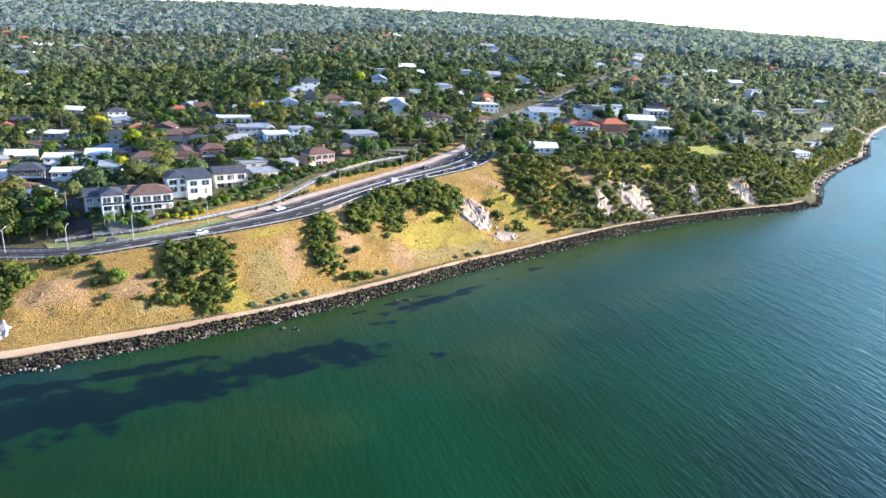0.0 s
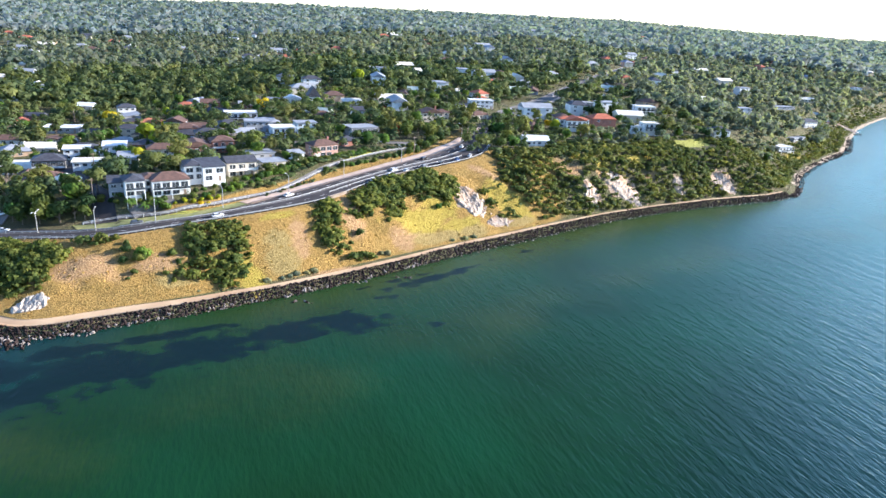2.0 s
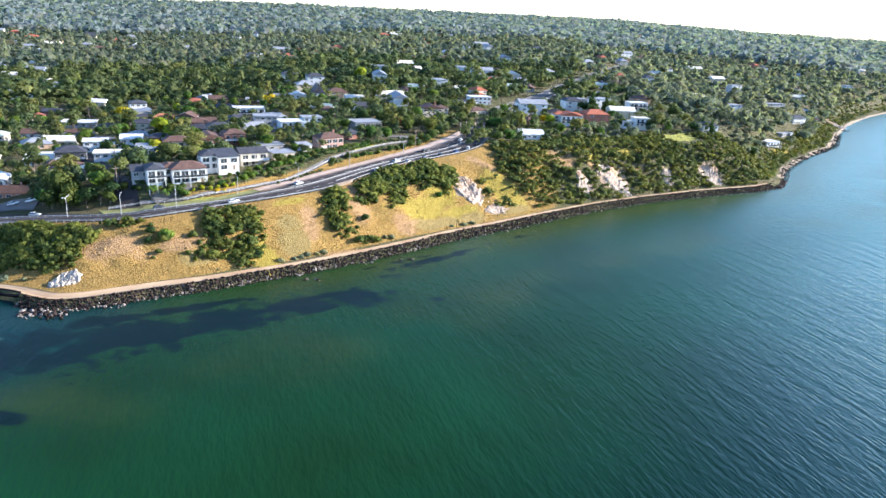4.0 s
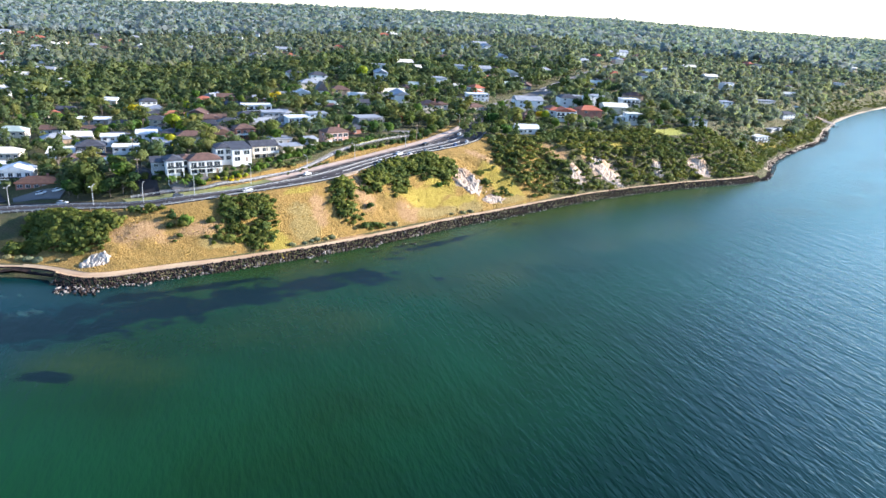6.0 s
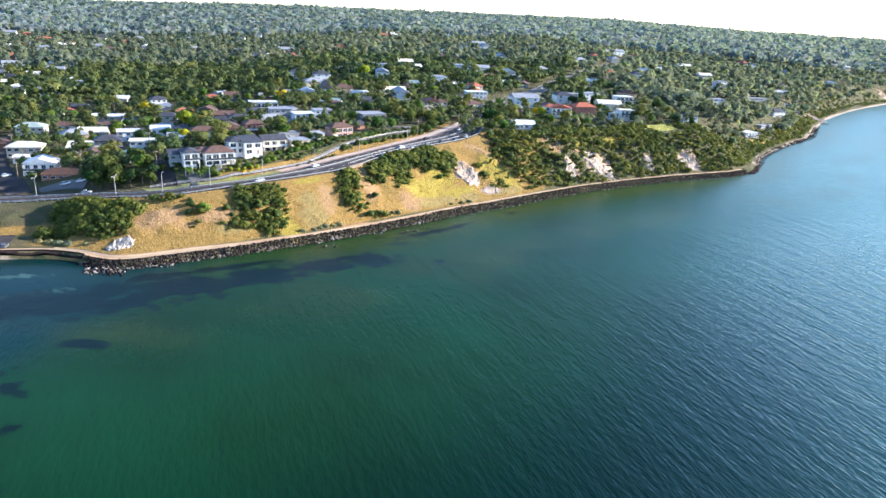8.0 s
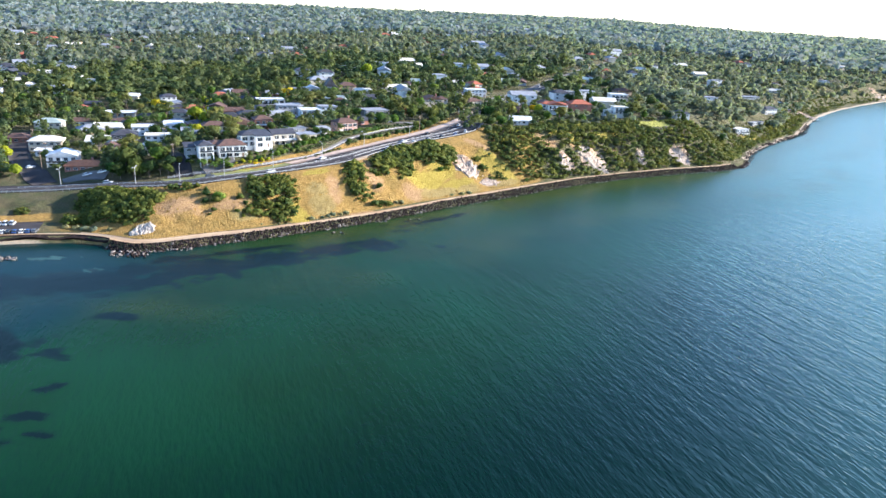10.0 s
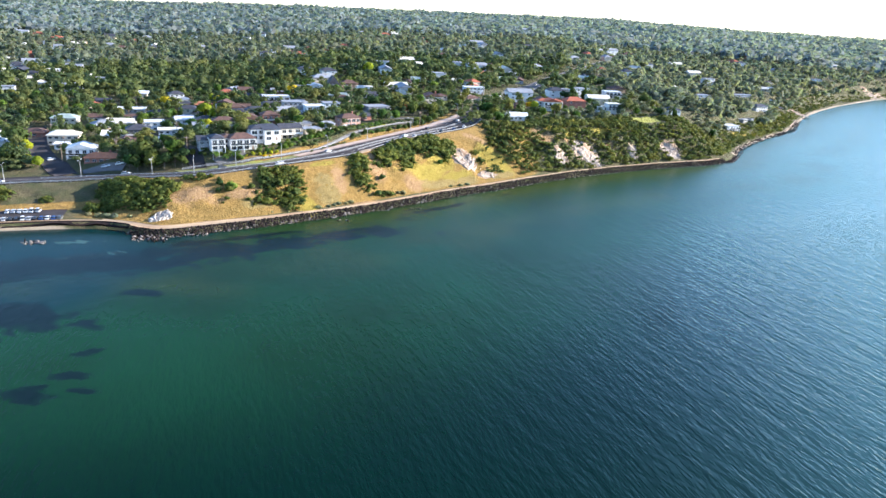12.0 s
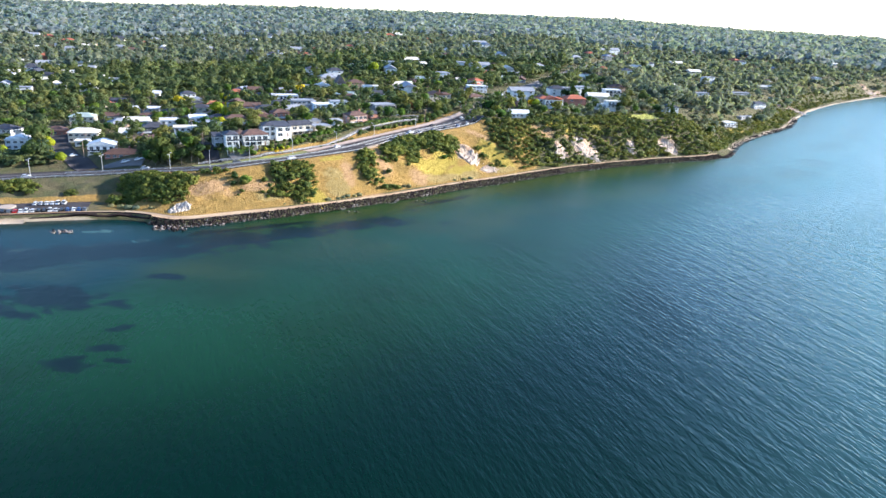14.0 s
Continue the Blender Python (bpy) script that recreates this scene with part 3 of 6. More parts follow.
def clay_face(x, y, wide, deep, seed, turn=15.0, skin="clay", label="pale eroded clay face with rusty top on the slope"):
    """An eroded bare face lying on the slope: sharp rills running down, a ragged rim sunk into the ground."""
    u, v = np.meshgrid(np.linspace(-1, 1, 76), np.linspace(-1, 1, 50), indexing="ij")
    c, s = math.cos(radians(turn)), math.sin(radians(turn))
    px, py = x + u * wide * c - v * deep * s, y + u * wide * s + v * deep * c
    rim = np.sqrt(u * u + v * v) * (1 + 0.3 * lumps(px, py, 3.3, seed) + 0.16 * lumps(px, py, 1.2, seed + 1))
    bend = 0.9 * lumps(px, py, 3.0, seed + 2)
    rill = np.abs(lumps(u * wide + bend, v * deep * 0.14, 1.15, seed)) + 0.55 * np.abs(lumps(u * wide + bend, v * deep * 0.25, 0.55, seed + 5))
    tame = min(1.0, deep / 6)
    pz = height(px, py) + 0.12 + tame * (0.8 * rill) + tame * 0.35 * lumps(px, py, 3.6, seed + 3) - 2.4 * ramp(rim, 0.66, 1.0)
    n = 50
    i, j = np.meshgrid(np.arange(75), np.arange(49), indexing="ij")
    q = np.stack([i * n + j, (i + 1) * n + j, (i + 1) * n + j + 1, i * n + j + 1], -1).reshape(-1, 4)
    ob = new("clay_face", quads_mesh("clay_face", np.stack([px, py, pz], -1).reshape(-1, 3), q, M[skin], [("high", v * 0.5 + 0.5 + 0.3 * lumps(px, py, 5.0, seed + 4)), ("rib", rill * 0.8)], True))
    return tagged(ob, label, "cliff face", kind="structure")


for x_, y_, w_, d_, s_, t_ in [(22.3, 296.5, 8.5, 12, 1, 38), (37.2, 290.1, 8, 4.5, 2, 38), (91.4, 334.5, 5.5, 8.5, 4, -12), (112.8, 350, 13.5, 9.5, 5, -12), (151.6, 371, 4.5, 6, 12, -12), (186.3, 388.5, 10, 9, 8, -12), (470, 735, 8, 22, 10, 15), (752, 1040, 16, 18, 14, 20)]:
    clay_face(x_, y_, w_, d_, s_, t_)
clay_face(-121, 175.3, 6.5, 4.6, 9, 20, "white_clay", "white weathered clay outcrop beside the track")


# ---------------------------------------------------------------- roads, walls and rails
N_ROAD = 254
sea_edge = soften(ROAD_SEA, 3.0, 3)
land_edge = soften(ROAD_LAND, 3.0, 3)


def evenly(line, n):
    run = np.concatenate([[0], np.cumsum(np.hypot(*np.diff(line, axis=0).T))])
    at = np.linspace(0, run[-1], n)
    return np.stack([np.interp(at, run, line[:, k]) for k in range(2)], 1)


sea_edge, land_edge = evenly(sea_edge, N_ROAD), evenly(land_edge, N_ROAD)


def lane(u):
    """The line at the share u of the way from the road's sea side to its land side."""
    return sea_edge * (1 - u) + land_edge * u


mid_x = lane(0.5)[:, 0]
top_share = np.interp(mid_x, [-150, -122, -104, -84, -55], [0.75, 0.6, 0.5, 0.58, 0.75])[:, None]
road_top = sea_edge * (1 - top_share) + land_edge * top_share
verge_top = sea_edge * 0.03 + land_edge * 0.97
main_road = ribbon("road", lane(0.02), road_top, M["asphalt"], 0.25, label="dark asphalt main road climbing along the hillside", across=6)
shoulder = ribbon("pavement", lane(0.73)[mid_x > -68], lane(1.06)[mid_x > -68], M["verge_stone"], 0.36, label="pinkish gravel shoulder beside the road", category="pavement")
worn = ribbon("road_strip", lane(0.40)[60:], lane(0.46)[60:], M["old_asphalt"], 0.29, label="grey worn median strip of the road", category="road")
upper_line = soften([(-128, 226.5), (-118, 230), (-99, 235), (-81, 249), (-64, 267), (-56, 283), (-48, 300), (-33, 328), (-18, 350), (-8, 362), (-3, 378)], 3.0)
lower_a, lower_b = side_lines(upper_line, 2.2)
service = ribbon("service_road", lower_a, lower_b, M["old_asphalt"], 0.3, label="narrow grey service road above the main road", category="road")
beyond = soften([(39, 425), (43, 445), (50, 468), (61, 503), (79, 537), (101, 576), (130, 641), (167, 719), (204, 785), (262, 900)], 6.0)
crest = beyond[beyond[:, 1] < 492]
inland = beyond[beyond[:, 1] > 482]
ribbon("crest_road", *side_lines(crest, 13.0), M["asphalt"], 0.4, label="dark asphalt road over the crest", category="road")
far_a, far_b = side_lines(inland, 13.0)
far_road = ribbon("far_road", far_a, far_b, M["worn_asphalt"], 0.45, label="pale road running inland between the houses", category="road")
far_walk = ribbon("footpath", far_a - (far_b - far_a) * 0.35, far_a, M["concrete"], 0.5, label="pale concrete footpath beside the road", category="pavement")
hill_street = soften([(-119, 226), (-124, 236), (-137, 254), (-153, 277), (-169, 300), (-190, 330)], 4.0)
ribbon("side_street", *side_lines(hill_street, 7.5), M["asphalt"], 0.3, label="steep dark side street between houses", category="road")
left_street = soften([(-186, 223), (-196, 233), (-210, 250), (-224, 270), (-240, 299), (-262, 340)], 4.0)
ribbon("side_street", *side_lines(left_street, 11.0), M["asphalt"], 0.3, label="wide side street opening onto the main road", category="road")
grass_verge = ribbon("verge", (road_top + (verge_top - road_top) * 0.06)[(mid_x > -126) & (mid_x < -66)], verge_top[(mid_x > -126) & (mid_x < -66)], mat("verge_grass", (0.16, 0.175, 0.05), (0.26, 0.24, 0.08), 0.5, 0.95), 0.18, label="green grass verge beside the road", category="verge")
DRIVES = [[(-160, 232), (-172, 233), (-180, 228)], [(-100, 243), (-108, 236), (-112, 232)], [(-80, 360), (-95, 366), (-120, 372)], [(-36, 372), (-22, 372), (-8, 372)], [(-100, 345), (-84, 352), (-60, 356)]]
for line in DRIVES:
    line = soften(line, 2.5)
    ribbon("driveway", *side_lines(line, 6.0), M["old_asphalt"], 0.25, label="grey paved driveway beside a house", category="driveway")

# the shore: track, car park and sea wall
shore_line = soften(COAST[4:30], 3.0, 3)


def offset(line, away):
    t = np.gradient(line, axis=0)
    t /= np.hypot(t[:, 0], t[:, 1])[:, None]
    return line + np.stack([-t[:, 1], t[:, 0]], 1) * away


inner = (rock_rim(shore_line[:, 0]) + 0.1)[:, None]
outer = inner + np.interp(shore_line[:, 0], [-90, -50, 0, 60, 90], [3.8, 2.4, 2.2, 1.8, 1.3])[:, None]
unit_n = offset(shore_line, 1.0) - shore_line
track_in, track_out = shore_line + unit_n * inner, shore_line + unit_n * outer
pick = (shore_line[:, 0] > -146) & (shore_line[:, 0] < 236)
ribbon("track", track_in[pick], track_out[pick], M["track"], 0.18, label="sandy walking track above the rock wall", category="track")
quay_line = soften(COAST[2:10], 3.0, 2)
quay_line = quay_line[(quay_line[:, 0] > -300) & (quay_line[:, 0] < -131)]
lot = quay_line[quay_line[:, 0] < -160]
ribbon("car_park", offset(lot, 3.4), offset(lot, 21), M["asphalt"], 0.12, label="dark asphalt car park beside the sea wall", category="car park", across=8)
ribbon("sea_wall", offset(quay_line, 1.0), offset(quay_line, 2.2), M["rock"], 0.55, 3.6, "dark stone sea wall along the car park", "wall", 1)
ribbon("footpath", offset(quay_line, 2.2), offset(quay_line, 4.6), M["track"], 0.2, label="pale sandy path on the sea wall", category="pavement")
ribbon("beach", offset(quay_line, -5)[:40], offset(quay_line, 1.0)[:40], M["sand"], 0.4, label="narrow strip of pale beach sand", category="beach")
island = new("traffic_island", mesh_of("traffic_island", *tube([(0, 0, -0.3), (0, 0, 0.25), (0, 0, 0.3)], [3.6, 3.6, 3.3], 20), M["concrete"]))
island.location = (-199, 169, float(height(-199, 169)) + 0.2)
tagged(island, "round pale concrete island in the car park", "traffic island")


def dashes(name, line, length, gap, width, parent_label):
    """Painted strokes along a line, each a piece of its own under one marking."""
    base = new(name)
    tagged(base, parent_label, "road marking")
    pts = along(line, 1.0)
    i = 0
    me = mesh_of("stroke", *box(-length / 2, length / 2, -width / 2, width / 2, -0.02, 0.02), M["paint"])
    while i + int(length) < len(pts):
        a, b = pts[i], pts[i + int(length)]
        za, zb = float(height(*a)), float(height(*b))
        ob = part("stroke", me, base)
        ob.matrix_basis = Matrix.Translation((*((a + b) / 2), (za + zb) / 2 + 0.31)) @ Euler((0, -math.atan2(zb - za, length), math.atan2(b[1] - a[1], b[0] - a[0]))).to_matrix().to_4x4()
        i += int(length + gap)
    return base


dashes("lane_marking", lane(0.22)[70:215], 3, 6, 0.16, "dashed white lane line on the asphalt")
dashes("lane_marking", lane(0.6)[140:225], 3, 6, 0.16, "dashed white lane line on the asphalt")
dashes("edge_line", lane(0.05)[60:235], 6, 0, 0.22, "solid white edge line on the asphalt")
dashes("lane_marking", (far_a + far_b)[2:] / 2, 6, 6, 0.4, "white centre line on the inland road")


def barrier(line, label, tall=0.85, gap=3.0, rails=(0.62,), thick=0.06, deep=0.26, lift=0.25, skin="white_steel"):
    """A rail on posts along a line."""
    base = new("guard_rail")
    tagged(base, label, "guard rail")
    pts = along(line, gap)
    z = height(pts[:, 0], pts[:, 1]) + lift
    t = np.gradient(pts, axis=0)
    t /= np.hypot(t[:, 0], t[:, 1])[:, None]
    n = np.stack([-t[:, 1], t[:, 0]], 1)
    for r in rails:
        verts, faces = [], []
        for i in range(len(pts)):
            for side, up in ((-1, -1), (1, -1), (1, 1), (-1, 1)):
                q = pts[i] + n[i] * thick * side
                verts.append((q[0], q[1], z[i] + r + up * deep / 2))
        for i in range(len(pts) - 1):
            faces += [(i * 4 + k, i * 4 + (k + 1) % 4, i * 4 + 4 + (k + 1) % 4, i * 4 + 4 + k) for k in range(4)]
        part("rail", (verts, faces, M[skin]), base)
    me = mesh_of("post", *box(-0.09, 0.09, -0.09, 0.09, -0.8, tall), M[skin])
    for i in range(len(pts)):
        part("post", me, base, at=Matrix.Translation((pts[i][0], pts[i][1], z[i])))
    return base


barrier(lane(0.0)[62:232], "pale steel guard rail on the sea side of the road")
barrier(lane(0.43)[100:226], "white steel median rail between the carriageways")
barrier(lane(0.22)[172:214], "white steel rail beside the lookout parking bay")
barrier(lower_a, "pale timber post and rail fence beside the service road", 1.05, 3.0, (0.5, 0.95), 0.06, 0.14, 0.3, "paint")
barrier(lane(0.02)[18:62], "pale steel guard rail on the sea side of the road")
edge_x = lane(0.0)[:, 0]
for x0_, x1_ in ((-41, -33), (-20, -6)):
    wall_line = lane(0.0)[(edge_x > x0_) & (edge_x < x1_)]
    ribbon("retaining_wall", offset(wall_line, -0.9), offset(wall_line, -0.3), M["concrete"], 1.3, 3.0, "pale concrete retaining wall below the road", "wall", 1)


# ---------------------------------------------------------------- street lamps and poles
def street_lamp(x, y, arms, turn, tall=8.6):
    z = float(height(x, y))
    base = new("street_lamp")
    base.matrix_basis = pose(x, y, z, 0, 0, turn)
    tagged(base, "tall galvanised street lamp with %s curved arm%s" % (("two", "s") if arms == 2 else ("one", "")), "street lamp", "street lamps along the main road")
    part("pole", (*tube([(0, 0, -0.4), (0, 0, tall * 0.5), (0, 0, tall - 0.9)], [0.17, 0.13, 0.09], 8), M["white_steel"]), base)
    part("base_plate", (*box(-0.3, 0.3, -0.3, 0.3, -0.2, 0.12), M["concrete"]), base)
    for s in (1, -1)[:arms]:
        part("arm", (*tube([(0, 0, tall - 1.0), (0.5 * s, 0, tall - 0.35), (1.9 * s, 0, tall)], [0.09, 0.08, 0.07], 6), M["white_steel"]), base)
        part("lantern", (*joined(box(*sorted((1.7 * s, 2.7 * s)), -0.2, 0.2, tall - 0.06, tall + 0.12), box(*sorted((1.8 * s, 2.6 * s)), -0.14, 0.14, tall + 0.12, tall + 0.2)), M["white_steel"]), base, "pale lamp head")
    return base


for x, y, arms, turn in [(-210, 210, 2, 100), (-177, 220, 2, 95), (-139.5, 216, 2, 90), (-118.5, 216, 1, 100), (-99, 222, 1, 110), (-79.5, 241, 1, 125), (-57.5, 262, 1, 135), (-37.5, 291, 1, 140), (-240, 203, 2, 100), (-12, 324, 1, 145), (22, 398, 1, 160)]:
    street_lamp(x, y, arms, turn)


def power_pole(x, y, turn, tall=10.5):
    base = new("power_pole")
    base.matrix_basis = pose(x, y, float(height(x, y)), 0, 0, turn)
    tagged(base, "weathered timber power pole with a crossarm", "power pole", "power poles beside the streets")
    part("pole", (*tube([(0, 0, -0.5), (0, 0, tall)], [0.2, 0.13], 8), M["timber"]), base)
    part("crossarm", (*box(-1.2, 1.2, -0.07, 0.07, tall - 1.0, tall - 0.8), M["timber"]), base)
    for k in (-1.0, -0.4, 0.4, 1.0):
        part("insulator", (*tube([(k, 0, tall - 0.8), (k, 0, tall - 0.55)], [0.06, 0.04], 6), M["paint"]), base)


for x, y, turn in [(-128, 236, 30), (-205, 262, 35), (-232, 300, 40), (-6, 345, 50), (24, 372, 70), (38, 452, 80), (50, 505, 65), (88, 568, 65), (180, 728, 65), (-150, 285, 30), (236, 830, 60), (-196, 240, 20)]:
    power_pole(x, y, turn)

# ---------------------------------------------------------------- houses
FRAME = mat("window_joinery", (0.7, 0.7, 0.68), (0.58, 0.58, 0.56), 0.6, 0.6)
PANES = {}
SITES = []


def window_mesh(w, h):
    """A frame with a mullion, and a pane set back in it."""
    key = (round(w, 1), round(h, 1))
    if key not in PANES:
        w, h = key
        t = 0.09
        bars = joined(box(-w / 2, w / 2, -0.08, 0.06, 0, t), box(-w / 2, w / 2, -0.08, 0.06, h - t, h), box(-w / 2, -w / 2 + t, -0.08, 0.06, t, h - t),
                      box(w / 2 - t, w / 2, -0.08, 0.06, t, h - t), box(-t / 2, t / 2, -0.06, 0.04, t, h - t))
        PANES[key] = (mesh_of("window", *bars, FRAME), mesh_of("pane", *box(-w / 2 + t, w / 2 - t, -0.03, 0.02, t, h - t), M["glass"]))
    return PANES[key]


def put_window(base, x, y, z, turn, w, h):
    rim, glass = window_mesh(w, h)
    ob = part("window", rim, base, at=pose(x, y, z, 0, 0, turn))
    part("pane", glass, ob, "dark reflecting glass")


def roof_mesh(kind, w, d, e, rise, z):
    """A roof over a box w by d, with eaves e, from the height z."""
    a, b, t = w / 2 + e, d / 2 + e, 0.22
    if kind == "flat":
        rim = 0.35
        return joined(box(-a, a, -b, b, z, z + t), box(-a, a, -b, -b + 0.25, z + t, z + rim), box(-a, a, b - 0.25, b, z + t, z + rim), box(-a, -a + 0.25, -b + 0.25, b - 0.25, z + t, z + rim), box(a - 0.25, a, -b + 0.25, b - 0.25, z + t, z + rim))
    if kind == "skillion":
        v, f = box(-a, a, -b, b, z, z + t)
        v = [(x, y, q + (y + b) / (2 * b) * rise * 0.6) for x, y, q in v]
        return v, f
    low = [(-a, -b, z), (a, -b, z), (a, b, z), (-a, b, z)]
    eave = [(x, y, z + t) for x, y, _ in low]
    if kind == "gable":
        ridge = [(-a, 0, z + t + rise), (a, 0, z + t + rise)]
        f = [(4, 5, 9, 8), (6, 7, 8, 9), (5, 6, 9), (7, 4, 8)]
    elif kind == "front_gable":
        ridge = [(0, -b, z + t + rise), (0, b, z + t + rise)]
        f = [(5, 6, 9, 8), (7, 4, 8, 9), (4, 5, 8), (6, 7, 9)]
    else:
        if a >= b:
            ridge = [(-a + b * 0.95, 0, z + t + rise), (a - b * 0.95, 0, z + t + rise)]
            f = [(4, 5, 9, 8), (6, 7, 8, 9), (5, 6, 9), (7, 4, 8)]
        else:
            ridge = [(0, -b + a * 0.95, z + t + rise), (0, b - a * 0.95, z + t + rise)]
            f = [(5, 6, 9, 8), (7, 4, 8, 9), (4, 5, 8), (6, 7, 9)]
    return low + eave + ridge, f + [(3, 2, 1, 0), (0, 1, 5, 4), (1, 2, 6, 5), (2, 3, 7, 6), (3, 0, 4, 7)]


def house(x, y, turn, w, d, storeys=2, roof="hip", wall="white", tiles="slate", label="", balcony=False, chimney=False, wing=None, garage=False, rise=None, lift=0.0, base=None, plain=False, glazed=False):
    """A house whose front looks along -y before it is turned. wing: x, y, w, d, storeys of a second block."""
    h = 2.9 * storeys + 0.3
    if base is None:
        c, s = math.cos(radians(turn)), math.sin(radians(turn))
        z = min(float(height(x + c * u - s * v, y + s * u + c * v)) for u in (-w / 2, w / 2) for v in (-d / 2, d / 2, 0)) + lift
        base = new("house")
        base.matrix_basis = pose(x, y, z, 0, 0, turn)
    SITES.append((x, y, max(w, d) / 2 + 2.0, w / 2))
    tagged(base, label or "%s-storey %s house with a %s %s roof" % (("single", "two", "three")[storeys - 1], {"tan": "tan brick", "brick": "red brick", "pink": "pinkish brick"}.get(wall, wall + " walled"), tiles, roof), "house", "houses on the hill")
    blocks = [(0, 0, w, d, storeys)] + ([wing] if wing else [])
    for n, (bx, by, bw, bd, bs) in enumerate(blocks):
        bh = 2.9 * bs + 0.3
        v, f = box(bx - bw / 2, bx + bw / 2, by - bd / 2, by + bd / 2, -2.5, bh)
        part("wall", (v, f, WALL[wall]), base)
        rv, rf = roof_mesh(roof if n == 0 else ("flat" if roof == "flat" else "hip"), bw, bd, 0.55, (rise or min(bw, bd) * 0.24) * (1 if n == 0 else 0.8), bh)
        part("roof", ([(p + bx, q + by, r) for p, q, r in rv], rf, ROOF[tiles]), base)
        if roof == "front_gable" and n == 0:
            part("gable_wall", ([(-w / 2, -d / 2, bh), (w / 2, -d / 2, bh), (0, -d / 2, bh + (rise or min(w, d) * 0.24)), (-w / 2, -d / 2 + 0.3, bh), (w / 2, -d / 2 + 0.3, bh), (0, -d / 2 + 0.3, bh + (rise or min(w, d) * 0.24))], [(0, 1, 2), (5, 4, 3), (0, 3, 4, 1), (1, 4, 5, 2), (2, 5, 3, 0)], WALL[wall]), base)
        for level in range(bs):
            count = max(1, int(bw / (7.0 if plain else 3.4)))
            for i in range(count):
                wx_ = bx - bw / 2 + (i + 0.5) * bw / count
                if garage and level == 0 and n == 0 and i == 0:
                    part("garage_door", (*box(wx_ - 1.5, wx_ + 1.5, by - bd / 2 - 0.06, by - bd / 2 + 0.02, 0, 2.2), FRAME), base, "pale panelled garage door")
                    continue
                if level == 0 and n == 0 and i == count - 1 and count > 1:
                    part("door", (*box(wx_ - 0.5, wx_ + 0.5, by - bd / 2 - 0.07, by - bd / 2 + 0.02, 0.05, 2.15), M["timber"]), base, "brown front door")
                    continue
                tall = 2.1 if glazed else 1.9 if balcony and level == bs - 1 else 1.35
                put_window(base, wx_, by - bd / 2 - 0.02, level * 2.9 + 2.55 - tall, 0, 2.9 if glazed else 2.0, tall)
            for i in range(0 if plain else max(1, int(bd / 5.0))):
                wy_ = by - bd / 2 + (i + 0.5) * bd / max(1, int(bd / 5.0))
                put_window(base, bx + bw / 2 + 0.02, wy_, level * 2.9 + 1.1, 90, 1.5, 1.3)
                put_window(base, bx - bw / 2 - 0.02, wy_, level * 2.9 + 1.1, -90, 1.5, 1.3)
    if balcony:
        z1 = 2.9 * (storeys - 1) + 0.05
        b = part("balcony", (*box(-w / 2, w / 2, -d / 2 - 2.2, -d / 2, z1 - 0.2, z1), WALL[wall]), base)
        part("railing", (*joined(box(-w / 2, w / 2, -d / 2 - 2.2, -d / 2 - 2.12, z1 + 0.95, z1 + 1.03), box(-w / 2, w / 2, -d / 2 - 2.18, -d / 2 - 2.15, z1 + 0.1, z1 + 0.9)), M["glass"] if wall in ("white", "blue", "grey") else FRAME), b)
        for i in range(max(3, int(w / 4))):
            px = -w / 2 + 0.2 + i * (w - 0.4) / (max(3, int(w / 4)) - 1)
            part("post", (*box(px - 0.13, px + 0.13, -d / 2 - 2.15, -d / 2 - 1.9, -2.5, z1 + (2.7 if storeys > 1 else 0.2)), WALL[wall]), b)
    if chimney:
        part("chimney", (*joined(box(w * 0.2, w * 0.2 + 0.9, -0.4, 0.4, h, h + min(w, d) * 0.24 + 1.4), box(w * 0.2 - 0.08, w * 0.2 + 0.98, -0.48, 0.48, h + min(w, d) * 0.24 + 1.2, h + min(w, d) * 0.24 + 1.35)), WALL["brick"]), base, "brick chimney")
    return base


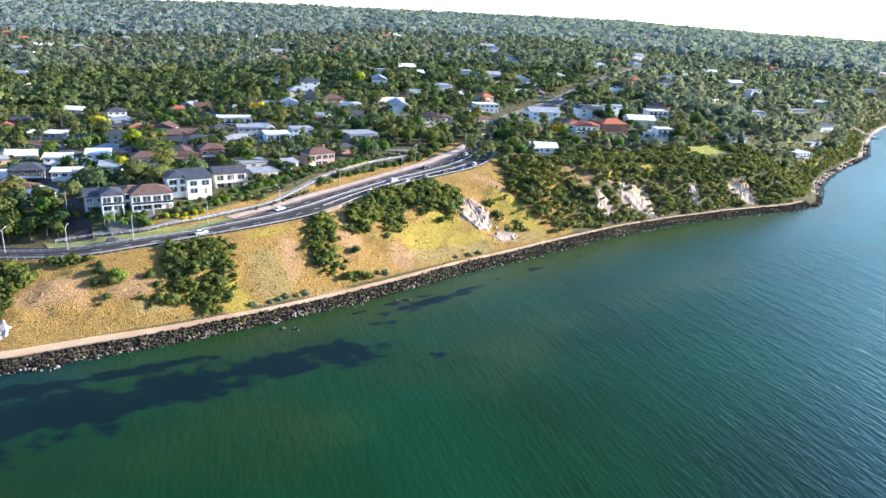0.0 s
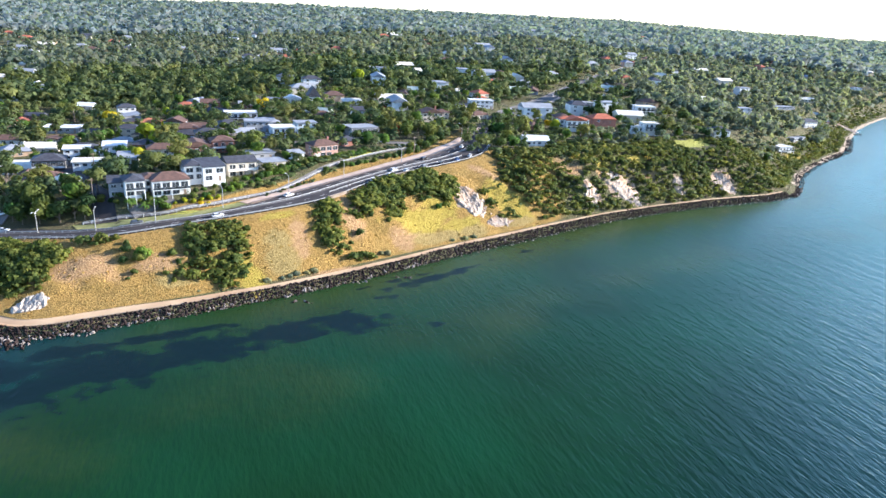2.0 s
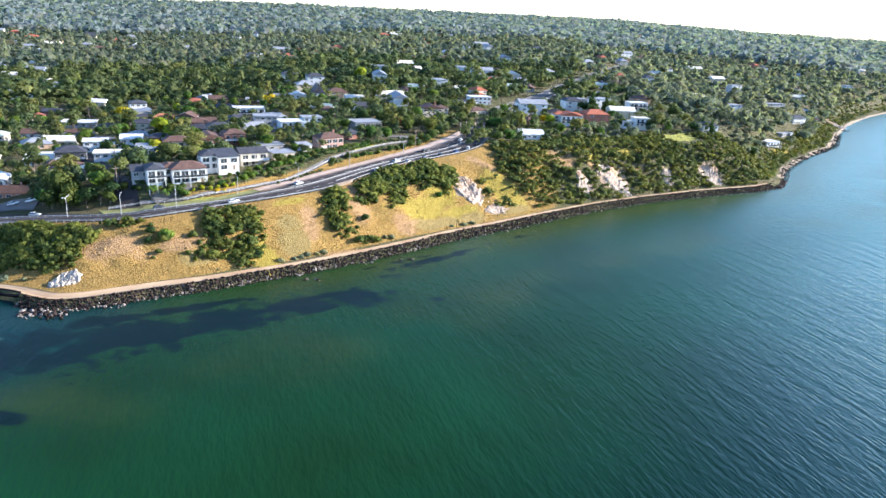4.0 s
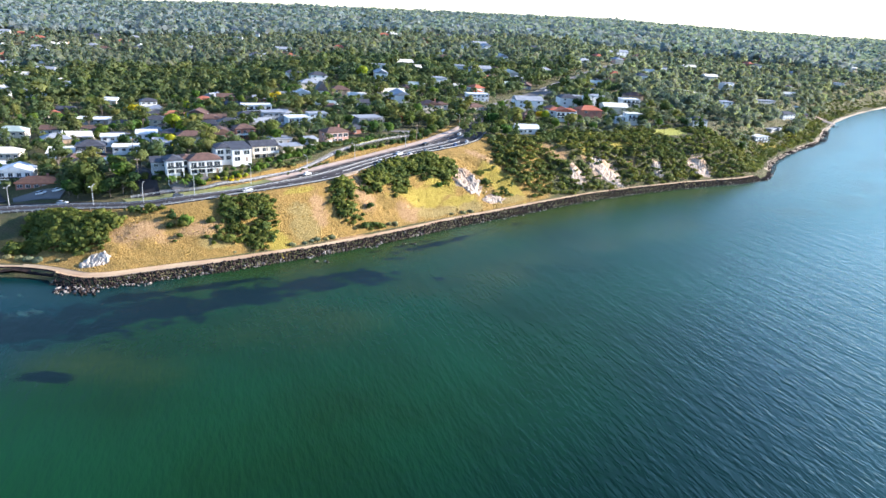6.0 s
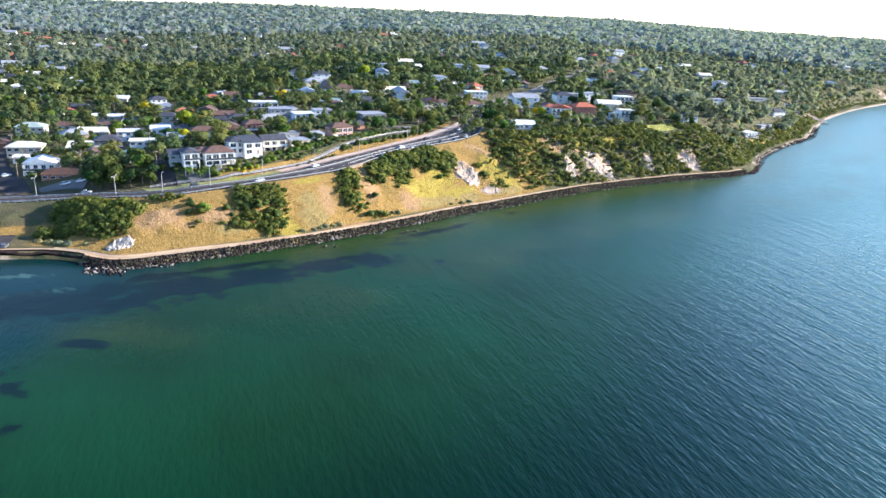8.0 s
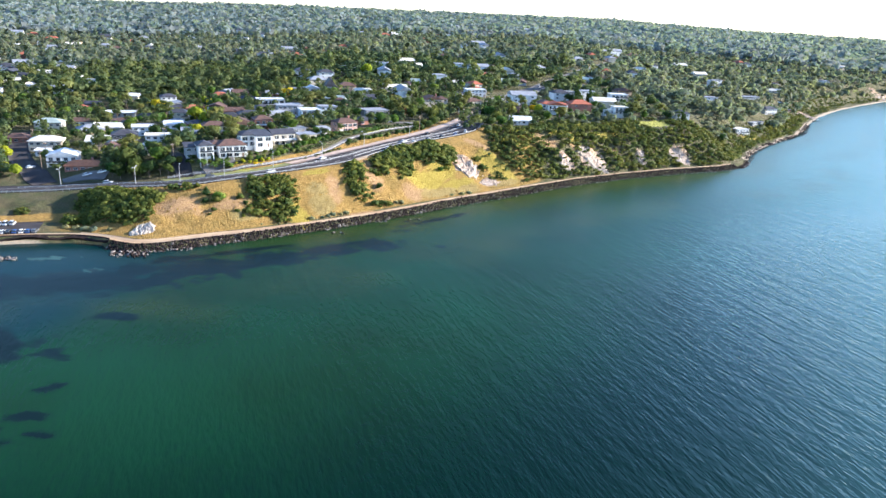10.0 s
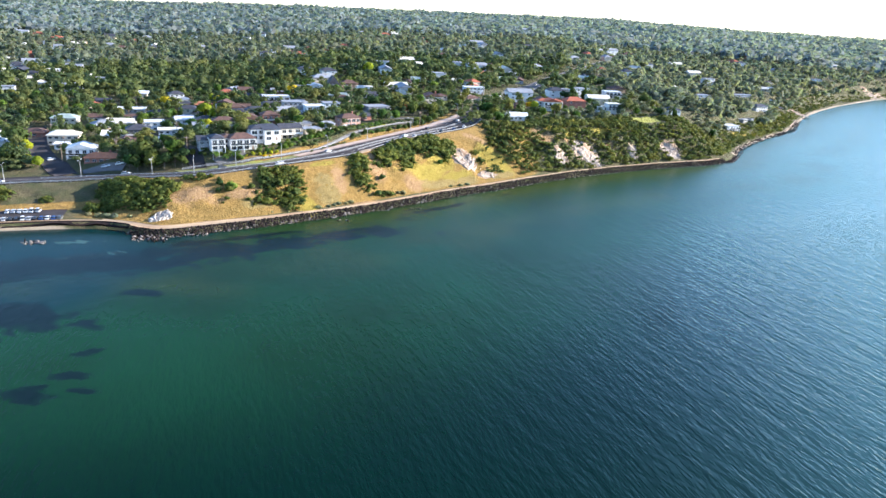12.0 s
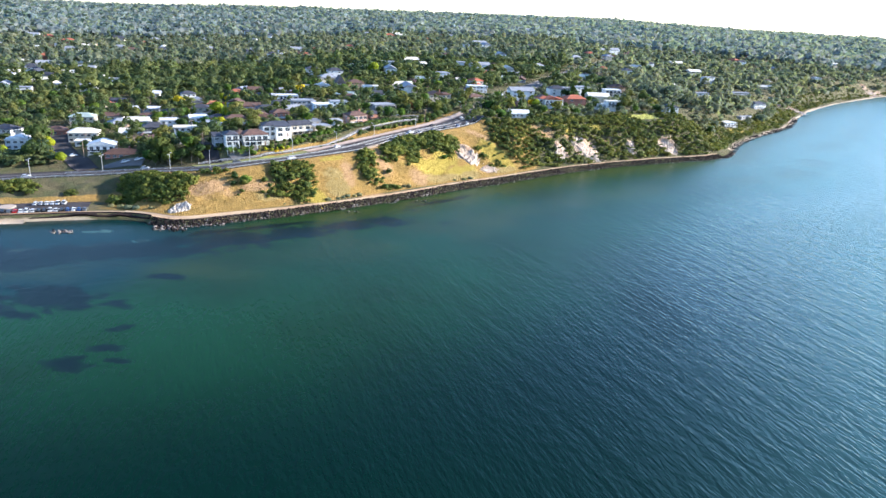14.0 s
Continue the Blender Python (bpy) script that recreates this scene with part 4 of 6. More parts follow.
HOUSES = [
    # the row above the road
    (-103, 248, 30, 14, 10, 2, "hip", "white", "brown", dict(balcony=True, lift=0.8, wing=(-7, 4, 6, 9, 2), glazed=True, label="white two-storey house with brown hip roof and balcony")),
    (-114.5, 241.5, 30, 7, 9, 3, "hip", "white", "slate", dict(balcony=True, glazed=True, label="narrow white three-storey house with grey hip roof")),
    (-91, 264, 32, 9, 12, 2, "skillion", "white", "slate", dict(lift=2.0, glazed=True, label="tall white house with slate-blue low roof", wing=(-7, 3, 8, 10, 2))),
    (-83.5, 281, 33, 13, 9, 2, "gable", "cream", "slate", dict(balcony=True, glazed=True, label="cream two-storey house with dark gable roof")),
    (-73, 298.5, 35, 11, 9, 1, "flat", "cream", "grey", dict(label="low cream house with flat grey roof")),
    (-53.5, 328.5, 38, 14, 9, 2, "hip", "pink", "brown", dict(chimney=True, garage=True, glazed=True, label="pinkish brick two-storey house with brown hip roof and chimney")),
    (-64.5, 316, 38, 6, 6, 1, "skillion", "white", "grey", dict(label="small white studio with grey sheet roof")),
    (-44.5, 359, 38, 10, 9, 1, "hip", "brick", "slate", dict(label="low brick house with dark pyramid roof")),
    (-39.5, 389.5, 30, 17, 12, 2, "flat", "grey", "grey", dict(balcony=True, glazed=True, label="modern grey flat-roofed house with glass balcony")),
    (-82, 369, 25, 13, 10, 2, "flat", "blue", "white", dict(balcony=True, glazed=True, label="modern pale blue house with glazed front")),
    (-72.8, 390, 25, 12, 9, 2, "flat", "blue", "grey", dict(label="pale blue flat-roofed house among trees")),
    (-104.5, 327, 28, 11, 9, 2, "hip", "brick", "brown", dict(balcony=True, label="brick house with an arched balcony and brown roof")),
    (-116, 321.5, 28, 17, 11, 2, "front_gable", "brick", "brown", dict(balcony=True, label="large red brick house with cream gable and verandah")),
    (-132, 319, 24, 14, 9, 2, "hip", "cream", "brown", dict(balcony=True, label="cream house with dark hip roof and columns")),
    (-140.5, 299.5, 20, 9, 9, 2, "skillion", "white", "grey", dict(label="grey and white townhouse with skillion roof", balcony=True)),
    (-159.5, 301, 20, 14, 9, 1, "flat", "white", "cream", dict(label="white house with long flat cream roof", lift=2.0)),
    (-181, 332.5, 22, 12, 10, 2, "flat", "white", "white", dict(label="white box-like two-storey house")),
    (-181.5, 306.5, 22, 14, 11, 2, "hip", "dark", "slate", dict(balcony=True, label="dark house with navy hip roof and balcony")),
    (-149.5, 258, 22, 11, 9, 1, "front_gable", "cream", "cream", dict(label="cream cottage with pale gable roof", lift=1.0)),
    (-170, 273.5, 22, 11, 9, 1, "hip", "brick", "brown", dict(label="low brick house with brown hip roof")),
    # second rows
    (-121.2, 428, 20, 20, 10, 2, "flat", "white", "white", dict(balcony=True, glazed=True, label="long white modern house with flat roof")),
    (-100.5, 386, 20, 14, 10, 2, "flat", "grey", "grey", dict(label="grey flat-roofed house with carport")),
    (-145.3, 460, 18, 16, 10, 1, "gable", "cream", "white", dict()),
    (-177, 489.5, 15, 14, 11, 2, "hip", "brick", "red", dict(label="red brick house with terracotta roof")),
    (-162, 497, 15, 13, 10, 2, "gable", "brick", "white", dict()),
    (-180.5, 526, 10, 16, 11, 1, "gable", "white", "white", dict()),
    (-180, 431.5, 15, 15, 10, 1, "hip", "cream", "orange", dict(label="cream house with orange tile roof")),
    (-154.8, 404.5, 15, 12, 10, 2, "front_gable", "white", "brown", dict()),
    (-219, 484.5, 10, 12, 9, 2, "hip", "white", "slate", dict()),
    (-208, 465.5, 12, 14, 10, 1, "skillion", "grey", "grey", dict()),
    (-254, 497, 5, 12, 9, 1, "gable", "cream", "white", dict(label="cream house with broad white roof")),
    (-99.5, 489, 18, 12, 9, 1, "front_gable", "white", "white", dict(label="white house with bright white gable roof", lift=1.0)),
    (-84.2, 489, 20, 9, 9, 2, "front_gable", "white", "slate", dict(rise=7.0, label="white steep-gabled house with timber trim")),
    (-130, 512, 10, 10, 8, 2, "flat", "grey", "slate", dict()),
    (-110.6, 488, 18, 14, 9, 1, "gable", "blue", "grey", dict()),
    (-57, 496, 20, 14, 9, 1, "gable", "cream", "cream", dict(label="long house with low white roof")),
    (2.3, 452, 20, 15, 11, 2, "front_gable", "cream", "brown", dict(chimney=True, wing=(9, 3, 9, 9, 2), label="gabled house with steep dark red-brown roofs")),
    (36.2, 470.5, 28, 13, 9, 1, "hip", "cream", "brown", dict()),
    (-20, 552.5, 10, 16, 10, 1, "hip", "cream", "brown", dict()),
    (-10.3, 574, 10, 14, 10, 1, "gable", "white", "cream", dict()),
    (41.3, 516, 15, 18, 10, 2, "flat", "white", "white", dict(label="white flat-roofed house beside the inland road")),
    (28.9, 504.5, 15, 16, 10, 2, "flat", "white", "white", dict()),
    (42.4, 551.5, 12, 16, 11, 2, "hip", "cream", "red", dict()),
    (30, 585, 12, 16, 10, 1, "gable", "white", "white", dict()),
    (-72.9, 445, 12, 15, 10, 1, "gable", "grey", "green", dict()),
    (78.6, 622, 12, 18, 10, 1, "gable", "white", "green", dict()),
    (96.7, 620.5, 20, 20, 10, 1, "gable", "white", "white", dict()),
    (95, 668, 20, 16, 10, 1, "hip", "cream", "cream", dict()),
    (60, 655, 20, 14, 10, 1, "hip", "brick", "red", dict()),
    # towards the headland
    (65.5, 385.5, 5, 15, 10, 1, "gable", "white", "white", dict(wing=(-5, -4, 5, 6, 1), label="white cottage with pale gabled sheet roof")),
    (71, 440, 20, 10, 9, 1, "hip", "brick", "brown", dict()),
    (100, 440, 8, 14, 10, 2, "front_gable", "white", "red", dict(lift=1.5, wing=(0, 4, 21, 8, 2), balcony=True, label="white gabled house with terracotta roof and deck")),
    (169.4, 515.5, 10, 15, 9, 2, "flat", "white", "white", dict(balcony=True, lift=2.2, glazed=True, label="long white two-storey house with flat roof")),
    (151.2, 440.5, 10, 11, 8, 2, "flat", "white", "cream", dict(balcony=True, lift=2.0, wing=(-8, 3, 9, 8, 1), label="white stepped house with terraces above the cliff")),
    (128.4, 549, 12, 16, 10, 1, "flat", "cream", "grey", dict(lift=2.0)),
    (154, 600, 12, 20, 12, 1, "flat", "grey", "grey", dict()),
    (174.7, 643.5, 12, 18, 10, 1, "gable", "white", "green", dict()),
    (189, 623.5, 12, 16, 10, 2, "flat", "white", "grey", dict()),
    (176, 665, 12, 14, 10, 1, "gable", "white", "white", dict()),
    (200, 625, 12, 18, 10, 1, "gable", "cream", "cream", dict()),
    (206.9, 458.5, 15, 13, 10, 2, "hip", "white", "slate", dict(lift=1.5, label="white house with blue-grey roof above a lawn")),
    (291, 527.5, 25, 15, 10, 2, "flat", "white", "white", dict(balcony=True, lift=1.0, label="white two-storey beach house with wide balcony")),
    (330, 583.5, 25, 22, 8, 1, "flat", "grey", "cream", dict()),
    (394, 740, 20, 30, 9, 1, "flat", "grey", "grey", dict(label="long low grey building among trees")),
    (436, 761, 20, 26, 9, 1, "gable", "grey", "cream", dict()),
    (374.5, 647, 25, 18, 10, 2, "hip", "white", "slate", dict(label="white house with dark roof near the beach")),
    (443, 730, 25, 14, 9, 2, "flat", "white", "white", dict()),
    (467, 825, 20, 16, 10, 1, "gable", "white", "white", dict()),
    (515.5, 919, 20, 14, 10, 2, "flat", "white", "white", dict()),
    (640, 1010, 20, 16, 10, 2, "flat", "white", "white", dict()),
    # by the lower street
    (-175, 241.5, 12, 17, 9, 1, "hip", "brick", "orange", dict(chimney=True, label="red brick bungalow with orange tile roof")),
    (-191.5, 254, 15, 14, 10, 2, "front_gable", "white", "white", dict(label="white house with pale gable roof", balcony=True)),
    (-169, 281, 15, 11, 9, 1, "hip", "brick", "brown", dict()),
    (-195.5, 306, 18, 16, 11, 1, "skillion", "white", "cream", dict(label="house with broad cream sheet roof")),
    (-220, 292, 15, 17, 10, 2, "hip", "cream", "cream", dict(label="cream house with pale hip roof")),
    (-219, 343, 15, 15, 12, 1, "hip", "white", "grey", dict()),
    (-248, 350, 12, 16, 10, 2, "hip", "cream", "green", dict(label="cream two-storey house with green-grey roof")),
    (-267, 435, 10, 10, 8, 1, "hip", "cream", "red", dict()),
    (-247, 269, 15, 14, 9, 2, "front_gable", "white", "white", dict(label="white gabled house behind clipped trees")),
    (-247, 311, 12, 12, 9, 1, "hip", "brick", "brown", dict()),
    (-272, 300, 12, 14, 10, 2, "hip", "white", "slate", dict()),
    (-267, 452.5, 5, 11, 8, 1, "gable", "white", "white", dict()),
    (-216.5, 384.5, 5, 16, 10, 2, "flat", "white", "white", dict()),
    (-229.5, 414.5, 12, 20, 12, 1, "flat", "grey", "white", dict(lift=1.0, label="low house with striped white flat roof")),
    (-137, 372, 18, 14, 10, 1, "hip", "brick", "slate", dict()),
    (-120, 395, 18, 14, 10, 1, "hip", "dark", "slate", dict()),
    # filling the rows
    (-82.5, 315, 34, 13, 8, 1, "flat", "grey", "grey", dict(label="low grey house with flat sheet roof")),
    (-121, 243, 25, 7, 8, 2, "skillion", "grey", "slate", dict(label="grey townhouse with a low dark roof")),
    (-162, 334, 20, 11, 8, 2, "skillion", "white", "white", dict(label="white stepped house with pale sheet roofs", wing=(-6, -3, 7, 6, 1))),
    (-139.5, 376, 20, 13, 9, 2, "hip", "brick", "brown", dict(wing=(6, -3, 6, 6, 1))),
    (-214, 277.5, 15, 8, 7, 1, "flat", "white", "white", dict(label="low white outbuilding with flat roof")),
    (-181, 285, 15, 8, 8, 1, "front_gable", "white", "brown", dict(label="small white cottage with brown gable roof")),
    (-186, 350, 15, 13, 9, 1, "hip", "white", "slate", dict(wing=(6, -3, 6, 6, 1))),
    (-236, 372, 10, 12, 9, 1, "gable", "white", "brown", dict(label="white house with brown gable roof among trees")),
    (-171, 366, 18, 12, 9, 1, "hip", "cream", "grey", dict(wing=(-6, -3, 6, 6, 1))),
    (-122, 352, 24, 11, 8, 1, "flat", "white", "grey", dict(label="low white house with grey flat roof")),
    (-205, 402, 14, 13, 9, 1, "hip", "cream", "slate", dict(label="low cream house with dark hip roof")),
    (-196, 440, 12, 13, 9, 1, "hip", "grey", "slate", dict(wing=(6, -3, 6, 6, 1))),
]
dull = itertools.cycle(("slate", "brown", "grey", "green", "slate", "cream", "brown", "grey"))
plain_walls = itertools.cycle(("cream", "grey", "white", "tan", "white", "brick"))
angles = itertools.cycle((-28, 6, 62, -12, 18, -70, 0))
for x, y, turn, w, d, st, rf, wl, tl, extra in HOUSES:
    if not extra:
        st = 1 if rf == "flat" else st
        wl = next(plain_walls) if wl == "white" else wl
        tl = next(dull) if tl in ("white", "cream") else tl
        turn += next(angles)
        if w > 15 and y < 620:
            w -= 4
            extra = dict(wing=(w * 0.45, -3.0, 6, d * 0.8, 1))
    house(x, y, turn, w, d, st, rf, wl, tl, **extra)

# more houses between the rows
for x, y, turn, w, d, st, rf, wl, tl in [
        (-120, 354, 24, 13, 9, 2, "hip", "tan", "slate"), (-103, 364, 30, 12, 9, 1, "gable", "cream", "grey"), (-153, 351, 15, 12, 9, 1, "hip", "brick", "slate"),
        (-210, 352, 18, 14, 10, 1, "gable", "cream", "cream"), (-206, 374, -60, 13, 9, 1, "hip", "white", "slate"), (-140, 396, 20, 12, 9, 1, "gable", "grey", "brown"),
        (-178, 392, 10, 13, 9, 2, "hip", "cream", "slate"), (-99, 402, 22, 11, 9, 1, "skillion", "white", "grey"), (-70, 436, 28, 13, 9, 1, "hip", "tan", "brown"),
        (-48, 458, 20, 13, 9, 1, "gable", "white", "slate"), (-188, 428, -20, 12, 9, 1, "hip", "cream", "brown"), (-130, 482, 16, 13, 9, 1, "gable", "brick", "grey")]:
    house(x, y, turn, w, d, st, rf, wl, tl, wing=(w * 0.4, -2.5, 6, 7, 1))

# houses further inland, a few kinds repeated along the streets
rng = random.Random(11)
KINDS = [
    (16, 11, 1, "gable", "cream", "slate"), (17, 12, 1, "hip", "cream", "grey"), (15, 11, 2, "hip", "white", "slate"), (18, 12, 1, "hip", "brick", "red"),
    (16, 10, 2, "flat", "white", "grey"), (20, 12, 1, "gable", "cream", "cream"), (15, 11, 1, "hip", "tan", "brown"), (22, 12, 2, "gable", "white", "grey"),
]
models = []
for w, d, st, rf, wl, tl in KINDS:
    base = new("house")
    house(0, -9000, 0, w, d, st, rf, wl, tl, base=base, plain=True)
    SITES.pop()
    models.append(base)
used = 0
spare = list(models)
for _ in range(4000):
    if used >= 185:
        break
    r = 470 + 1900 * rng.random() ** 1.5
    az = radians(rng.uniform(-36, 36))
    x, y = r * math.sin(az), r * math.cos(az)
    d_, _sx = near_line(np.array([x]), np.array([y]), SHORE)
    if (-29.5 < math.degrees(az) < -12 and r < 900) or d_[0] < 90 or near_line(np.array([x]), np.array([y]), beyond)[0][0] ** 2 < 22 ** 2:
        continue
    if lumps(np.array([x]), np.array([y]), 130, 9)[0] < -0.15 or any((x - a) ** 2 + (y - b) ** 2 < (c + 13) ** 2 for a, b, c, _ in SITES):
        continue
    k = rng.randrange(len(models))
    at_ = pose(x, y, float(height(x, y)) + 0.8 + r * 0.0022, 0, 0, rng.choice((12, 15, -75, 20, 100)) + rng.uniform(-6, 6))
    if models[k] in spare:
        spare.remove(models[k])
        models[k].matrix_basis = at_
    else:
        copy_thing(models[k], at_)
    SITES.append((x, y, 10.0, 9.0))
    used += 1
# the pale houses crowded on the hill west of the gully
pale_kinds = [models[i] for i in (2, 4, 5, 7)]
for _ in range(3000):
    if used >= 230:
        break
    r = rng.uniform(610, 1200)
    az = radians(rng.uniform(-41, -28.5))
    x, y = r * math.sin(az), r * math.cos(az)
    if any((x - a) ** 2 + (y - b) ** 2 < (c + 12) ** 2 for a, b, c, _ in SITES):
        continue
    copy_thing(rng.choice(pale_kinds), pose(x, y, float(height(x, y)) + 1.2, 0, 0, rng.choice((12, 15, -75, 20, 100)) + rng.uniform(-6, 6)) @ Matrix.Diagonal((0.8, 0.8, 0.85, 1)))
    SITES.append((x, y, 10.0, 9.0))
    used += 1

# ---------------------------------------------------------------- cars
PAINT = {}
for key, c in {"white": (0.75, 0.75, 0.74), "silver": (0.5, 0.51, 0.52), "black": (0.02, 0.02, 0.022), "red": (0.45, 0.02, 0.02), "blue": (0.03, 0.07, 0.2), "grey": (0.12, 0.125, 0.13)}.items():
    PAINT[key] = mat("car_paint_" + key, c, tuple(q * 0.92 for q in c), 0.4, 0.25, 0.1)
RUBBER = mat("tyre_rubber", (0.02, 0.02, 0.02), (0.03, 0.03, 0.03), 2.0, 0.9)
LAMP_GLASS = mat("lamp_glass", (0.6, 0.6, 0.58), (0.5, 0.5, 0.5), 2.0, 0.15)


def section(rows):
    """A body from cross-sections: x, half width low, half width high, bottom, top."""
    verts, faces = [], []
    for x, a, b, z0, z1 in rows:
        verts += [(x, -a, z0), (x, a, z0), (x, b, z1), (x, -b, z1)]
    for i in range(len(rows) - 1):
        faces += [(i * 4 + k, i * 4 + 4 + k, i * 4 + 4 + (k + 1) % 4, i * 4 + (k + 1) % 4) for k in range(4)]
    n = (len(rows) - 1) * 4
    return verts, faces + [(0, 1, 2, 3), (n + 3, n + 2, n + 1, n)]


def car(colour, tall=1.5):
    base = new("car")
    tagged(base, "%s %s" % (colour, "people carrier with dark windows" if tall > 1.7 else "passenger car with dark windows and black tyres"), "car", "cars on the road and in the car park")
    part("body", (*section([(-2.25, 0.7, 0.62, 0.42, 0.75), (-2.1, 0.86, 0.8, 0.25, 0.92), (-1.2, 0.9, 0.86, 0.22, 0.98), (0.9, 0.9, 0.86, 0.22, 0.95), (1.9, 0.86, 0.76, 0.25, 0.78), (2.25, 0.66, 0.6, 0.4, 0.66)]), PAINT[colour]), base)
    part("cabin", (*section([(-1.95, 0.8, 0.7, 0.9, 0.96), (-1.5, 0.8, 0.64, 0.9, tall - 0.12), (0.1, 0.8, 0.64, 0.9, tall - 0.1), (0.95, 0.8, 0.74, 0.88, 0.96)]), M["glass"]), base, "dark glazed cabin")
    part("roof", (*section([(-1.5, 0.66, 0.58, tall - 0.14, tall - 0.02), (0.15, 0.66, 0.58, tall - 0.12, tall)]), PAINT[colour]), base)
    for x in (-1.35, 1.35):
        for y in (-0.82, 0.82):
            wheel = part("wheel", (*tube([(x, y - 0.1, 0.32), (x, y + 0.1, 0.32)], [0.32, 0.32], 12), RUBBER), base, "black tyre")
            part("rim", (*tube([(x, y - 0.12, 0.32), (x, y + 0.12, 0.32)], [0.18, 0.18], 8), M["white_steel"]), wheel, "silver wheel rim")
    for y in (-0.6, 0.6):
        part("headlight", (*box(2.1, 2.24, y - 0.16, y + 0.16, 0.52, 0.66), LAMP_GLASS), base)
    return base


cars = {}


def park(x, y, turn, colour, tall=1.5, lift=0.3):
    z = float(height(x, y)) + lift
    c, s = math.cos(radians(turn)), math.sin(radians(turn))
    up = math.atan2(float(height(x + 2 * c, y + 2 * s)) - float(height(x - 2 * c, y - 2 * s)), 4)
    at_ = Matrix.Translation((x, y, z)) @ Euler((0, -up, radians(turn))).to_matrix().to_4x4()
    if (colour, tall) in cars:
        return copy_thing(cars[colour, tall], at_)
    cars[colour, tall] = car(colour, tall)
    cars[colour, tall].matrix_basis = at_


rng = random.Random(5)
for i, u, colour in [(150, 0.2, "white"), (166, 0.62, "white"), (118, 0.6, "silver"), (92, 0.2, "white"), (193, 0.34, "white"), (206, 0.62, "black"), (226, 0.3, "silver"), (139, 0.58, "grey"), (60, 0.3, "white"), (222, 0.55, "white")]:
    p, q = lane(u)[i], lane(u)[i + 1]
    park(p[0], p[1], math.degrees(math.atan2(q[1] - p[1], q[0] - p[0])), colour)
for i, colour in [(184, "white"), (189, "white"), (194, "silver"), (199, "grey"), (204, "black"), (209, "blue"), (214, "white"), (219, "black")]:
    p, q = lane(0.1)[i], lane(0.1)[i + 1]
    park(p[0], p[1], math.degrees(math.atan2(q[1] - p[1], q[0] - p[0])) + 20, colour)
front = along(offset(quay_line, 6.5), 2.4)
shades = ["black", "blue", "black", "grey", "red", "white", "white", "silver", "black", "black", "white", "silver", "black", "blue", "white", "blue", "grey"]
for i, colour in enumerate(shades):
    p = front[int(np.argmin(np.abs(front[:, 0] + 161))) - len(shades) + i]
    park(p[0], p[1], 105 + rng.uniform(-3, 3), colour, 1.9 if i in (6, 10) else 1.5, 0.14)
back = along(offset(quay_line, 18.3), 2.4)
for i in range(6):
    p = back[int(np.argmin(np.abs(back[:, 0] + 189))) + i]
    park(p[0], p[1], 100 + rng.uniform(-4, 4), ["white", "silver", "white", "white", "white", "silver", "white"][i], 1.5 if i < 4 else 1.9, 0.14)
for x, y, turn, colour in [(-163, 234, 10, "white"), (-170, 233, 12, "white"), (-115, 237, 120, "grey"), (-26, 372, 0, "white"), (-30, 374, 10, "black"), (-205, 246, 50, "silver"), (-140, 256, -55, "black"), (-90, 368, 10, "white"), (66, 514, 62, "white"), (112, 600, 66, "silver")]:
    park(x, y, turn, colour)

# ---------------------------------------------------------------- plants
SITE_ARR = np.array(SITES + [(172, 420, 15, 16), (184, 434, 10, 12), (300, 538, 8, 10), (-60, 300, 5, 8), (-36, 332, 6, 12), (330, 690, 10, 16)])


def clump_cards(gen, centres, outward, size):
    """Leaf clumps: a bent, uneven four-sided scrap at each centre, facing outward."""
    n = len(centres)
    o = outward + gen.normal(0, 0.26, (n, 3))
    o /= np.linalg.norm(o, axis=1)[:, None]
    side = np.cross(o, gen.normal(0, 1, (n, 3)))
    side /= np.linalg.norm(side, axis=1)[:, None]
    other = np.cross(o, side)
    r = gen.uniform(0.7, 1.2, (n, 4)) * np.reshape(size, (-1, 1))
    lift = gen.uniform(-0.3, 0.1, (n, 4)) * np.reshape(size, (-1, 1))
    v = np.empty((n, 4, 3))
    for k, (a, b) in enumerate(((1, 0), (0, 1), (-1, 0), (0, -1))):
        v[:, k] = centres + (side * a + other * b) * r[:, k, None] + o * lift[:, k, None]
    return v.reshape(-1, 3), np.arange(n * 4).reshape(n, 4)


def on_sphere(gen, n):
    u = gen.normal(0, 1, (n, 3))
    return u / np.linalg.norm(u, axis=1)[:, None]


